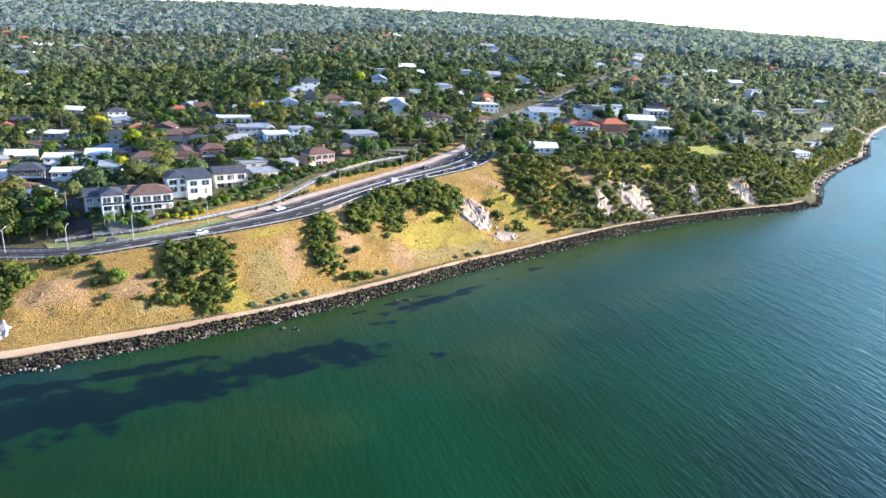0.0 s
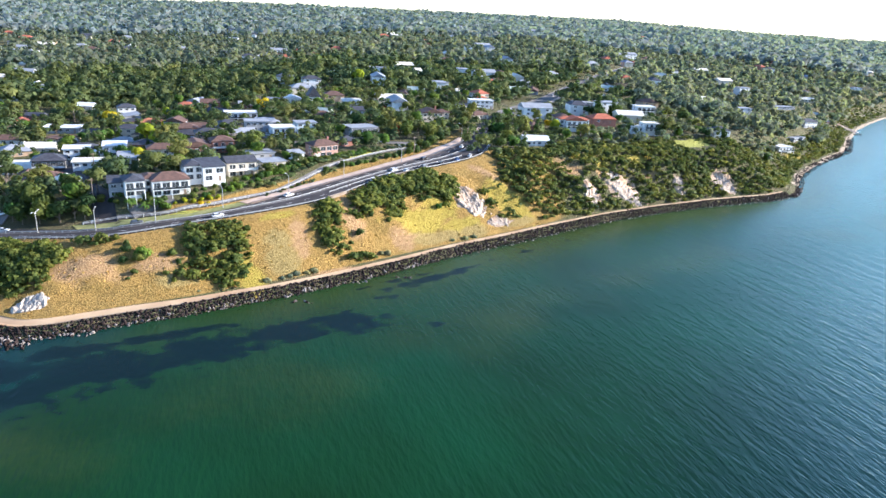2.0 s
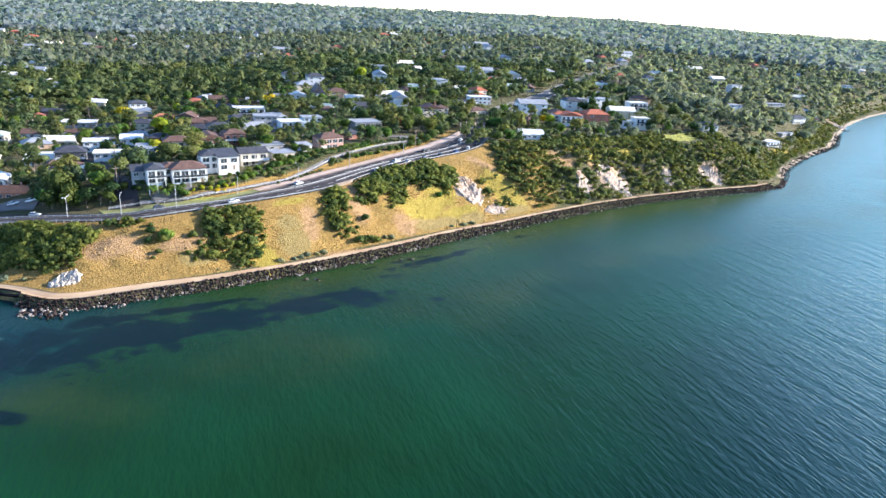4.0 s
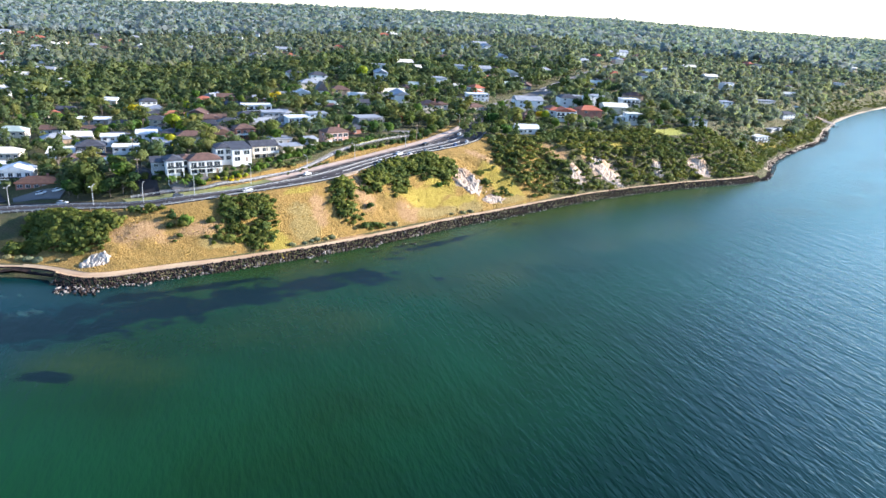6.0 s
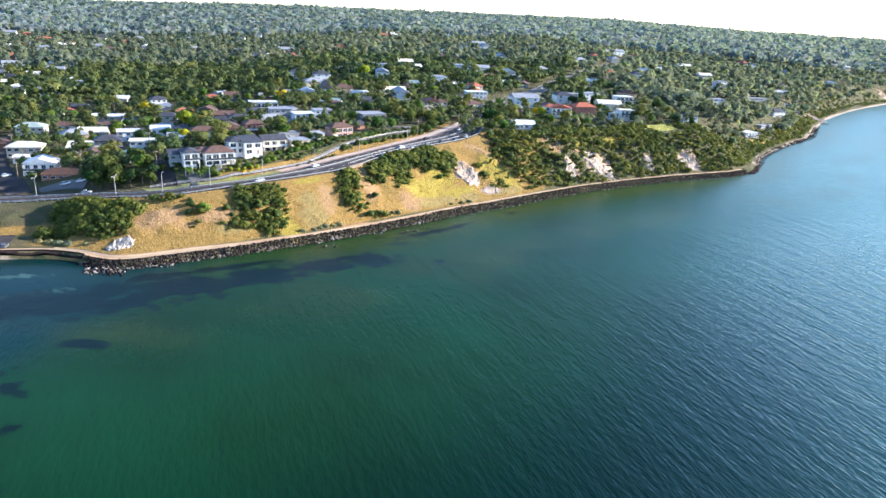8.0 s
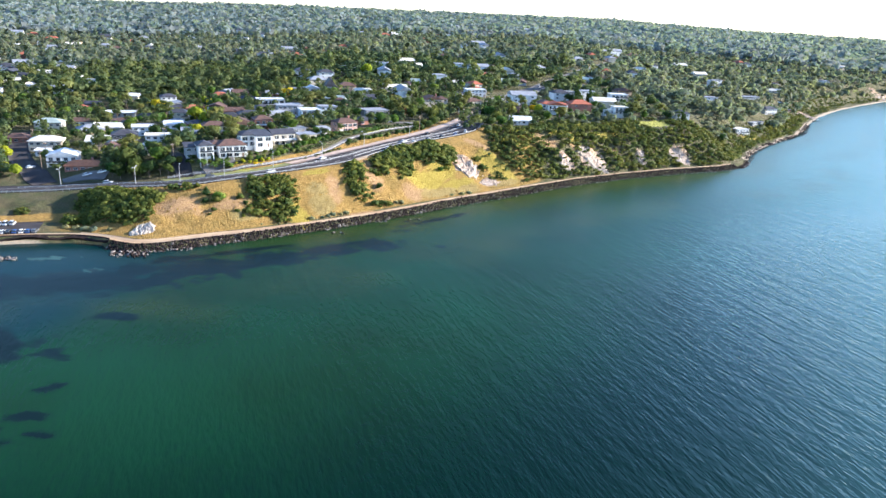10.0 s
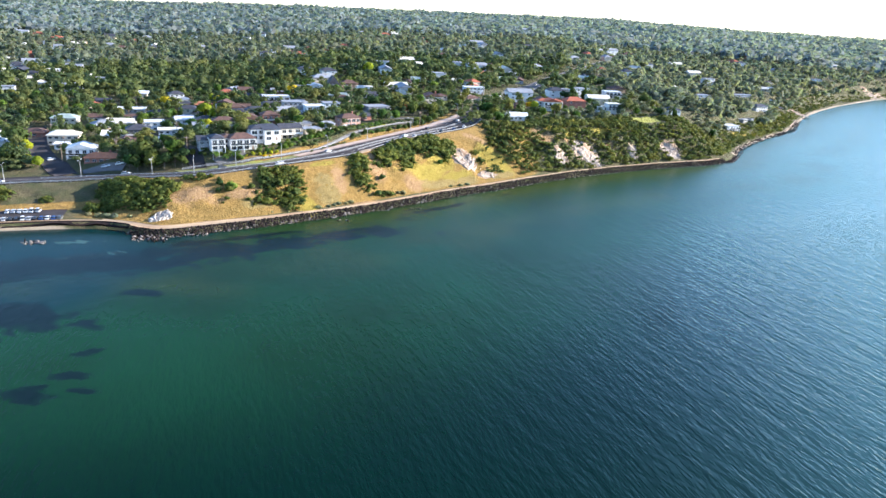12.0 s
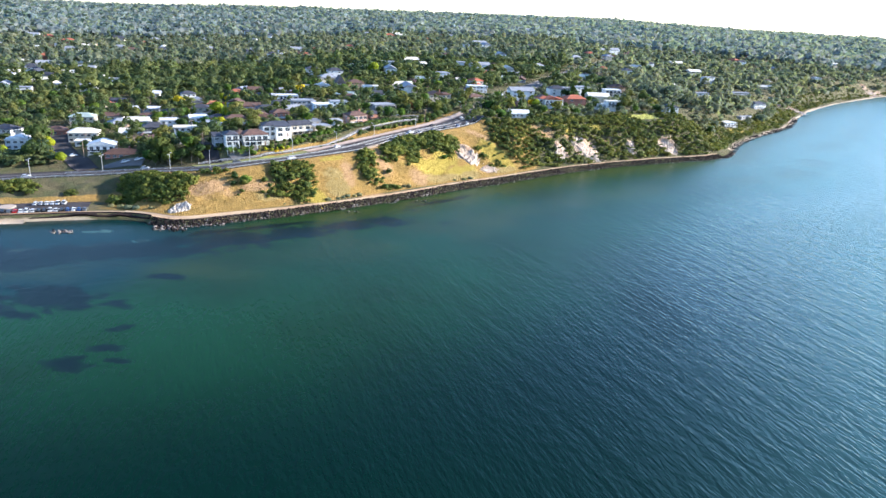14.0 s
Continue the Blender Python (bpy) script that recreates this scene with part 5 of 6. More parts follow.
def crown(seed, blobs, cards, size, material, core=0.62):
    """A crown of leaf clumps round several blobs (x, y, z, radius, flatness)."""
    gen = np.random.default_rng(seed)
    blobs = np.array(blobs, float)
    weight = blobs[:, 3] ** 2
    which = gen.choice(len(blobs), cards, p=weight / weight.sum())
    u = on_sphere(gen, cards)
    u[:, 2] = np.where(u[:, 2] < -0.45, -u[:, 2], u[:, 2])
    reach = gen.uniform(0.7, 1.1, cards)[:, None]
    flat = np.stack([np.ones(cards), np.ones(cards), blobs[which, 4]], 1)
    centres = blobs[which, :3] + u * flat * blobs[which, 3:4] * reach
    verts, quads = clump_cards(gen, centres, u, gen.uniform(0.6, 1.25, cards) * size)
    # leaves inside, so that the crown is not hollow
    inner = on_sphere(gen, len(blobs) * 10)
    b2 = np.repeat(blobs, 10, 0)
    c2 = b2[:, :3] + inner * b2[:, 3:4] * core * 0.8 * np.stack([np.ones(len(b2)), np.ones(len(b2)), b2[:, 4]], 1)
    v2, q2 = clump_cards(gen, c2, inner, b2[:, 3] * 0.42)
    middle = blobs[:, :3].mean(0)
    away = np.concatenate([centres, c2]) - middle
    away /= np.linalg.norm(away, axis=1)[:, None] + 1e-6
    soft = 0.7 * np.concatenate([u, inner]) + 0.9 * away + gen.normal(0, 0.22, away.shape)
    soft /= np.linalg.norm(soft, axis=1)[:, None]
    return quads_mesh("crown", np.concatenate([verts, v2]), np.concatenate([quads, q2 + len(verts)]), material, normals=np.repeat(soft, 4, 0))


def blob_set(seed, kind, tall, wide):
    r_ = random.Random(seed)
    out = []
    if kind == "column":
        for i in range(7):
            k = i / 6
            out.append((r_.uniform(-0.15, 0.15) * wide, r_.uniform(-0.15, 0.15) * wide, tall * (0.18 + 0.74 * k), wide * (0.5 - 0.36 * k), 1.1))
    elif kind == "gum":
        for i in range(9):
            a, q = r_.uniform(0, 6.28), r_.uniform(0.25, 0.8) * wide * 0.5
            out.append((math.cos(a) * q, math.sin(a) * q, tall * r_.uniform(0.5, 0.9), wide * r_.uniform(0.16, 0.27), 0.7))
    elif kind == "bush":
        for i in range(6):
            a, q = r_.uniform(0, 6.28), r_.uniform(0, 0.55) * wide * 0.5
            out.append((math.cos(a) * q, math.sin(a) * q, tall * r_.uniform(0.25, 0.6), wide * r_.uniform(0.22, 0.34), 0.8))
    else:
        for i in range(8):
            a, q = r_.uniform(0, 6.28), r_.uniform(0.1, 0.62) * wide * 0.5
            out.append((math.cos(a) * q, math.sin(a) * q, tall * r_.uniform(0.4, 0.8), wide * r_.uniform(0.22, 0.34), 0.85))
    return out


def tree_model(seed, kind, tall, wide, cards, size, leaf, label, category="tree", group="trees among the houses", name="tree"):
    base = new(name)
    tagged(base, label, category, group)
    blobs = blob_set(seed, kind, tall, wide)
    if kind != "bush":
        pieces = [tube([(0, 0, -0.6), (0.1, 0, tall * 0.3), (0, 0.1, tall * 0.55)], [tall * 0.03, tall * 0.022, tall * 0.012], 6)]
        for bx, by, bz, br, _ in blobs[:4]:
            pieces.append(tube([(0.05, 0, tall * 0.25), (bx * 0.6, by * 0.6, bz * 0.75), (bx, by, bz)], [tall * 0.014, tall * 0.01, tall * 0.004], 5))
        part("trunk", (*joined(*pieces), M["bark"]), base)
    else:
        part("stem", (*joined(*[tube([(0, 0, -0.4), (bx, by, bz)], [0.1, 0.04], 4) for bx, by, bz, _, _ in blobs[:4]]), M["bark"]), base)
    part("crown", crown(seed, blobs, cards, size, LEAF[leaf]), base)
    return base


MODELS = {
    "round": [tree_model(s, "round", t, w, 520, 0.5, leaf, lb) for s, t, w, leaf, lb in [
        (1, 8, 8, "green", "leafy green garden tree with a rounded crown"), (2, 9, 9, "dark", "dense dark green garden tree"), (3, 7, 7, "green", "leafy green garden tree with a rounded crown"), (4, 8, 9, "scrub", "olive green spreading tree")]],
    "gum": [tree_model(s, "gum", t, w, 520, 0.52, "gum", "tall open-crowned gum tree with grey-green leaves") for s, t, w in [(5, 13, 10), (6, 11, 9), (7, 15, 11)]],
    "column": [tree_model(s, "column", t, w, 330, 0.5, leaf, lb) for s, t, w, leaf, lb in [(8, 12, 5, "dark", "dark green conifer with a narrow crown"), (9, 7, 2.6, "lime", "narrow clipped golden cypress")]],
    "lime": [tree_model(10, "round", 7, 7, 400, 0.6, "lime", "bright lime green garden tree")],
    "yellow": [tree_model(11, "round", 6, 7, 380, 0.6, "yellow", "bright yellow flowering tree")],
    "red": [tree_model(12, "round", 7, 7, 380, 0.6, "red", "dark red leaved garden tree")],
}
BUSHES = [tree_model(20 + s, "bush", t, w, 330, 0.36, leaf, lb, "bush", "bushes on the coastal slope", "bush") for s, t, w, leaf, lb in [
    (1, 3.2, 5.5, "scrub", "dense olive green coastal bush"), (2, 3.8, 6.0, "dark", "dark green coastal bush on the slope"), (3, 2.4, 4.4, "scrub", "dense olive green coastal bush"), (4, 3.4, 5.0, "green", "fresh green coastal bush on the slope"), (5, 1.3, 3.2, "silver", "low silvery saltbush beside the track")]]
spare_models = {id(o) for group_ in MODELS.values() for o in group_} | {id(o) for o in BUSHES}


EXTRA = []
BUSH_ROOM = [290]


def plant(model, x, y, scale=1.0, turn=0.0, sink=0.2):
    if model in BUSHES:
        if BUSH_ROOM[0] <= 0:
            EXTRA.append((x, y, scale))
            return None
        BUSH_ROOM[0] -= 1
    m_ = pose(x, y, float(height(x, y)) - sink, 0, 0, turn) @ Matrix.Diagonal((scale, scale, scale, 1))
    if id(model) in spare_models:
        spare_models.discard(id(model))
        model.matrix_basis = m_
        return model
    ob = copy_thing(model, Matrix.Identity(4))
    ob.matrix_basis = m_
    return ob


# single plants that stand out
rng = random.Random(3)
for kind, k, x, y, s in [
    ("yellow", 0, -211, 440, 1.5), ("yellow", 0, -219, 450, 1.2), ("yellow", 0, -160, 403, 1.1), ("yellow", 0, -114, 460, 1.3), ("lime", 0, -157, 365, 1.7), ("lime", 0, -150, 358, 1.2), ("lime", 0, -138, 304, 1.3), ("lime", 0, -62, 602, 2.0), ("lime", 0, -205, 232, 0.9), ("round", 3, -235, 268, 1.7),
    ("column", 1, -128, 296, 1.0), ("column", 1, -143, 304, 1.1), ("column", 1, -141, 301, 1.0), ("column", 1, -116, 296, 0.9), ("red", 0, -16, 398, 1.0), ("red", 0, -30, 470, 0.8), ("column", 0, 130, 500, 1.6), ("column", 0, 141, 500, 1.4), ("column", 0, 205, 445, 1.0),
    ("gum", 0, 160, 432, 1.1), ("gum", 1, 167, 437, 1.1), ("round", 1, 192, 445, 0.9), ("round", 1, 205, 455, 0.9), ("round", 1, 188, 452, 0.7), ("column", 0, 42, 412, 1.1), ("round", 3, -88, 322, 1.2), ("round", 0, -84, 316, 1.0), ("round", 3, -95, 312, 0.8),
    ("round", 3, -152, 236, 1.3), ("round", 0, -136, 236, 1.2), ("gum", 2, -156, 244, 0.8), ("round", 3, -146, 233, 1.1), ("round", 1, -129, 233, 0.9), ("round", 0, 44, 402, 1.2), ("gum", 0, 46, 420, 1.0), ("round", 3, 22, 420, 1.1), ("gum", 1, 26, 440, 1.0), ("round", 1, 52, 440, 1.1), ("gum", 2, 32, 462, 0.9), ("round", 0, 58, 470, 1.1), ("round", 3, 47, 376, 1.1), ("round", 0, 50, 366, 1.0),
    ("round", 0, 250, 470, 1.0), ("gum", 2, -232, 262, 0.8), ("lime", 0, -229, 266, 1.1), ("round", 3, -140, 245, 1.0), ("gum", 1, -148, 240, 0.9), ("round", 3, -133, 238, 0.9), ("round", 0, -143, 248, 1.1), ("gum", 0, -130, 244, 0.8), ("lime", 0, -221, 244, 0.8), ("lime", 0, -214, 240, 0.7), ("round", 1, -152, 228.5, 1.0), ("round", 3, -145, 227.5, 1.1), ("round", 1, -138, 229, 1.0), ("gum", 1, -133, 230.5, 0.75), ("round", 0, -157, 231, 1.0), ("round", 1, -129, 230, 0.8)]:
    plant(MODELS[kind][k], x, y, s, rng.uniform(0, 360))

# garden and street trees near the coast
TAKEN = []


def clear(x, y, r, sight=8.0):
    """No house, road or lawn here, and the fronts of houses left open."""
    dx, dy = x - SITE_ARR[:, 0], y - SITE_ARR[:, 1]
    if np.any(dx * dx + dy * dy < (SITE_ARR[:, 2] + r * 0.6) ** 2):
        return False
    far = np.hypot(SITE_ARR[:, 0], SITE_ARR[:, 1] + 60)
    ux, uy = -SITE_ARR[:, 0] / far, -(SITE_ARR[:, 1] + 60) / far
    front_ = dx * ux + dy * uy
    off = np.abs(-dx * uy + dy * ux)
    if np.any((front_ > 0) & (front_ < sight + SITE_ARR[:, 2]) & (off < SITE_ARR[:, 3] * 0.8)):
        return False
    p, q = np.array([x]), np.array([y])
    if x < 45 and near_line(p, q, land_edge)[0][0] < 5 + r and near_line(p, q, SHORE)[0][0] < 120 and near_line(p, q, sea_edge)[0][0] > -2:
        return False
    for line, wide in ((beyond, 8 if y < 492 else 19), (hill_street, 5), (left_street, 7), (upper_line, 5)):
        if abs(near_line(p, q, line)[0][0]) < wide + r * 0.5:
            return False
    return spots(p, q, LAWNS)[0] <= 0


count = 0
for _ in range(6000):
    if count >= 290:
        break
    r = 255 + 330 * rng.random() ** 0.8
    az = radians(rng.uniform(-44, 36))
    x, y = r * math.sin(az), r * math.cos(az) - 20
    d_ = float(near_line(np.array([x]), np.array([y]), SHORE)[0][0])
    if d_ < 62 or (x < 40 and near_line(np.array([x]), np.array([y]), land_edge)[0][0] < 12):
        continue
    if any((x - a) ** 2 + (y - b) ** 2 < 30 for a, b in TAKEN) or not clear(x, y, 3.5):
        continue
    kind = rng.choices(["round", "gum", "column", "lime", "yellow"], [7, 3, 0.5, 0.5, 0.15])[0]
    k = rng.randrange(len(MODELS[kind])) if kind != "column" else 0
    plant(MODELS[kind][k], x, y, rng.uniform(0.6, 1.15), rng.uniform(0, 360))
    TAKEN.append((x, y))
    count += 1

# bushes on the slope: thickets and single ones
for x, y, s, k in [(-95.8, 201.5, 1.2, 3), (-97, 199.5, 0.95, 0), (-95.4, 200, 0.8, 1), (-96.4, 194.6, 0.75, 2), (-87.5, 205, 0.85, 0), (-86.4, 196.2, 0.65, 2), (-101.5, 201.8, 0.8, 1), (-101.4, 197.3, 0.65, 1), (-97.6, 191.6, 0.5, 2), (-84, 202, 0.55, 1), (-82.5, 199, 0.5, 1), (-103, 205, 0.5, 0), (-83, 206, 0.5, 0), (-40, 307, 1.0, 1), (-47, 297, 0.8, 1), (-33, 316, 0.9, 0), (-26, 324, 0.9, 0), (-20, 333, 0.9, 1), (-13, 341, 0.9, 1), (-9, 347, 1.0, 1), (-5, 352, 1.2, 1), (-8, 360, 1.3, 0), (0, 362, 1.3, 1), (-3, 370, 1.2, 0), (4, 374, 1.3, 1), (2, 384, 1.3, 0), (9, 388, 1.3, 1), (7, 398, 1.4, 0), (13, 402, 1.3, 1), (-30, 320, 0.7, 3), (-36, 312, 0.7, 3), (-16, 337, 0.8, 0)]:
    plant(BUSHES[k], x, y, s, rng.uniform(0, 360), 0.2)
for x, y, s, k in [(-21.8, 255.8, 0.6, 0), (-14.3, 257, 0.65, 0), (-25.4, 243, 0.85, 0), (7.2, 283, 0.85, 3), (-28, 238, 0.6, 2), (-20, 236, 0.6, 1), (-13.1, 241, 1.2, 4), (-16, 239.5, 0.8, 4), (-54.6, 206.6, 1.0, 4), (-39.5, 218.2, 1.1, 4), (-45.4, 214, 1.0, 4), (-50, 209.8, 0.7, 4), (-47.5, 212, 0.8, 4), (-42, 216, 0.8, 4), (20, 268, 1.0, 4), (24, 271, 1.0, 4), (14, 264, 0.7, 4), (-150, 177, 1.2, 4), (-146, 176, 1.4, 4), (-142, 175, 1.2, 4), (-155, 178, 1.0, 4), (-135, 175, 0.7, 4), (-68, 197.5, 0.5, 4), (-75, 194, 0.4, 4)]:
    plant(BUSHES[k], x, y, s, rng.uniform(0, 360), 0.2)
# palms in front of the white houses


def palm(x, y, tall, turn):
    base = new("palm_tree")
    base.matrix_basis = pose(x, y, float(height(x, y)) - 0.2, 0, 0, turn)
    tagged(base, "stout date palm with arching green fronds", "palm tree", "palms by the white houses")
    part("trunk", (*tube([(0, 0, -0.3), (0.05, 0, tall * 0.5), (0, 0, tall)], [0.42, 0.36, 0.4], 9), M["bark"]), base)
    r_ = random.Random(int(x * 7))
    for i in range(26):
        a, up = i * 2.4, r_.uniform(0.2, 1.2)
        ln = r_.uniform(2.3, 3.1)
        verts, faces = [], []
        for k in range(6):
            t_ = k / 5
            out_, z_ = ln * t_ * math.cos(up * (1 - t_ * 0.5)), tall + ln * t_ * math.sin(up) - 1.5 * t_ * t_ * ln * 0.5
            w_ = 0.38 * math.sin(0.35 + t_ * 2.7)
            for side, dip in ((-1, -0.18), (0, 0), (1, -0.18)):
                verts.append((math.cos(a) * out_ - math.sin(a) * w_ * side, math.sin(a) * out_ + math.cos(a) * w_ * side, z_ + dip))
        for k in range(5):
            faces += [(k * 3 + q, k * 3 + q + 1, k * 3 + q + 4, k * 3 + q + 3) for q in (0, 1)]
        part("frond", (verts, faces, LEAF["green"]), base)


for x, y, tall, turn in [(-113, 234.5, 3.6, 0), (-107.5, 235, 3.0, 40), (-104, 237.5, 2.6, 80), (-74, 352, 3.4, 20)]:
    palm(x, y, tall, turn)
plant(MODELS["yellow"][0], -89, 243.5, 0.32, 20, 0.5)
plant(MODELS["yellow"][0], -86.5, 245, 0.28, 70, 0.5)
for p in along([(-98, 240), (-92, 243), (-84, 250)], 3.0):
    plant(MODELS["lime"][0], p[0], p[1], rng.uniform(0.25, 0.4), rng.uniform(0, 360), 0.6)
# hedges and shrubs below the houses
for line in ([(-92, 246), (-80, 258), (-70, 275), (-62, 290)], [(-66, 290), (-55, 304), (-45, 318), (-30, 340)], [(-122, 236), (-110, 238), (-100, 238)]):
    for p in along(line, 3.6):
        for side in (0, 3.0):
            plant(BUSHES[rng.choice((0, 1, 3, 3))], p[0] - side + rng.uniform(-1, 1), p[1] + side * 0.6 + rng.uniform(-1, 1), rng.uniform(0.5, 0.95), rng.uniform(0, 360), 0.2)

for model in [o for group_ in MODELS.values() for o in group_] + BUSHES:
    if id(model) in spare_models:
        for o in (*model.children_recursive, model):
            bpy.data.objects.remove(o)


def woods(name, xs, ys, tall, wide, lumps_n, cards, leaf, label, seed, drop=0.25, upward=0.0, leafy=1.0, patch=30.0):
    """Many trees in one mesh: each a trunk and a crown of leaf clumps on several lobes."""
    gen = np.random.default_rng(seed)
    n = len(xs)
    zs = height(xs, ys) - drop
    lobe = gen.uniform(-1, 1, (n, lumps_n, 3)) * np.array([0.36, 0.36, 0.24])
    lobe[..., 2] += 0.62
    size = gen.uniform(0.24, 0.4, (n, lumps_n))
    which = gen.integers(0, lumps_n, (n, cards))
    row = np.arange(n)[:, None]
    u = on_sphere(gen, n * cards).reshape(n, cards, 3)
    u[..., 2] = np.where(u[..., 2] < -0.3, -u[..., 2], u[..., 2])
    c = lobe[row, which]
    s = size[row, which][..., None]
    local = c * np.stack([wide, wide, tall], 1)[:, None, :] + u * s * np.stack([wide, wide, np.minimum(wide, tall * 0.8)], 1)[:, None, :] * gen.uniform(0.6, 1.08, (n, cards, 1))
    centres = local + np.stack([xs, ys, zs], 1)[:, None, :]
    card = (wide[:, None] * gen.uniform(0.7, 1.3, (n, cards)) * 1.1 * leafy / math.sqrt(cards)).ravel()
    verts, quads = clump_cards(gen, centres.reshape(-1, 3), u.reshape(-1, 3), card)
    tone = np.repeat(np.clip(0.46 + 0.3 * lumps(xs, ys, patch, 12) + 0.18 * lumps(xs, ys, patch * 3.1, 4) + gen.normal(0, 0.16, n), 0, 1), cards * 4)
    away = local - np.stack([0 * tall, 0 * tall, tall * 0.5], 1)[:, None, :]
    away /= np.linalg.norm(away, axis=2)[..., None] + 1e-6
    soft = 0.7 * u + 0.9 * away + gen.normal(0, 0.22, u.shape) + np.array([0, 0, upward])
    soft /= np.linalg.norm(soft, axis=2)[..., None]
    me = quads_mesh(name, verts, quads, LEAF[leaf], [("tone", tone)], normals=np.repeat(soft.reshape(-1, 3), 4, 0))
    base = new(name, me)
    tagged(base, label, "woods", kind="stuff")
    return base


def thicket(ellipses, seed, tall, label):
    """A closed thicket hugging the slope: low plants crowded inside turned ellipses."""
    gen = np.random.default_rng(seed)
    xs, ys, hs, rs = [], [], [], []
    for ex, ey, a, b, deg in ellipses:
        n = int(math.pi * a * b / 1.3) + 3
        ang, q = gen.uniform(0, 6.283, n), np.sqrt(gen.random(n)) * 1.2 * (1 + 0.08 * gen.normal(size=n))
        rs.append(q)
        u, v = np.cos(ang) * q * a, np.sin(ang) * q * b
        c, s = math.cos(radians(deg)), math.sin(radians(deg))
        xs.append(ex + u * c - v * s)
        ys.append(ey + u * s + v * c)
        hs.append(np.where(q > 0.85, 0.65, 1.0))
    xs, ys, hs = np.concatenate(xs), np.concatenate(ys), np.concatenate(hs)
    ok = (near_line(xs, ys, sea_edge)[0] < -2.2) & (near_line(xs, ys, SHORE)[0] > 7.0)
    ok &= np.concatenate(rs) < 1.08 + 0.42 * lumps(xs, ys, 4.2, seed)
    xs, ys, hs = xs[ok], ys[ok], hs[ok]
    n = len(xs)
    high_ = hs * tall * gen.uniform(0.6, 1.25, n)
    woods("thicket", xs, ys, high_, np.clip(high_ * gen.uniform(1.1, 1.7, n), 1.6, 4.6), 4, 62, "thicket", label, seed + 1, patch=6.0)


def scatter(r0, r1, step, stretch, seed, keep):
    """Places in rings round the camera's line, wider apart further out."""
    gen = np.random.default_rng(seed)
    xs, ys = [], []
    r = r0
    while r < r1:
        gap = max(step, r * stretch)
        az = np.arange(-46, 44, math.degrees(gap / r))
        az = np.radians(az + gen.uniform(-0.5, 0.5, len(az)) * math.degrees(gap / r))
        rr = r + gen.uniform(-0.5, 0.5, len(az)) * gap * 1.5
        xs.append(rr * np.sin(az))
        ys.append(rr * np.cos(az) - 40)
        r += gap * 1.35
    xs, ys = np.concatenate(xs), np.concatenate(ys)
    ok = keep(xs, ys, gen)
    return xs[ok], ys[ok]


def open_ground(xs, ys, gen):
    d_ = near_line(xs, ys, SHORE)[0]
    ok = d_ > np.where(xs > 240, 22, 56)
    for a, b, c, w in SITE_ARR:
        dx, dy = xs - a, ys - b
        far = math.hypot(a, b + 60)
        f_, o_ = -(dx * a + dy * (b + 60)) / far, np.abs(dx * (b + 60) - dy * a) / far
        ok &= ~((dx * dx + dy * dy < (c + 2.0) ** 2) | ((f_ > 0) & (f_ < c + (70 if a > 280 else 15 if a > 45 or b < 275 else 3.5) + far * 0.003) & (o_ < w * 0.75)))
    near_road = near_line(xs, ys, land_edge)[0]
    ok &= ~((xs < 24) & (near_road < np.where(xs > -14, 8, np.where(xs < -105, 8, 18))))
    for line, wide_ in ((beyond, np.where(ys < 492, 9, 13)), (hill_street, 7), (left_street, 9), (upper_line, 8)):
        ok &= np.abs(near_line(xs, ys, line)[0]) > wide_
    ok &= spots(xs, ys, LAWNS) <= 0
    return ok


for p in along([(-256, 226), (-240, 229), (-222, 232), (-212, 234)], 2.6):
    EXTRA.append((p[0], p[1] + rng.uniform(-1, 1), rng.uniform(0.8, 1.2)))
    EXTRA.append((p[0], p[1] + rng.uniform(2, 6), rng.uniform(0.8, 1.3)))
yard = random.Random(17)
for p in along(upper_line[(upper_line[:, 0] > -70) & (upper_line[:, 0] < -8)], 2.4):
    if yard.random() < 0.75:
        EXTRA.append((p[0] + yard.uniform(2.2, 4.5), p[1] - yard.uniform(1.5, 3.5), yard.uniform(0.25, 0.62)))
    EXTRA.append((p[0] - yard.uniform(2.5, 4.5), p[1] + yard.uniform(1.5, 4.0), yard.uniform(0.4, 0.8)))
for _ in range(500):
    x, y = yard.uniform(-262, -120), yard.uniform(214, 262)
    near_ = float(near_line(np.array([x]), np.array([y]), land_edge)[0][0])
    if near_ > 4 and near_ < 34 and clear(x, y, 2.0, 5.0) and len(EXTRA) < 420:
        EXTRA.append((x, y, yard.uniform(0.5, 1.3)))
ex_ = np.array(EXTRA)
woods("garden_shrubs", ex_[:, 0], ex_[:, 1], ex_[:, 2] * 3.2, ex_[:, 2] * 5.2, 4, 150, "woods", "mixed green garden shrubs and hedges", 56)

wx1, wy1 = scatter(240, 620, 7.5, 0.0, 31, open_ground)
g1 = np.random.default_rng(41)
tall1 = g1.uniform(3.5, 9.0, len(wx1)) * np.where(g1.random(len(wx1)) < 0.16, 1.5, 1.0) * np.where(wx1 > 70, 0.75, 1.0)
wide1 = g1.uniform(4.5, 8.5, len(wx1))
# trees towards the right take the leaves paled by painted haze
hazed1 = wx1 + 18 * lumps(wx1, wy1, 40, 5) > 95
woods("suburb_trees", wx1[~hazed1], wy1[~hazed1], tall1[~hazed1], wide1[~hazed1], 5, 160, "woods", "mixed garden trees and tall gums between the houses", 51, upward=0.2)
woods("headland_trees", wx1[hazed1], wy1[hazed1], tall1[hazed1], wide1[hazed1], 5, 130, "gums", "coastal trees on the headland with haze painted into their leaves", 57, upward=0.7)
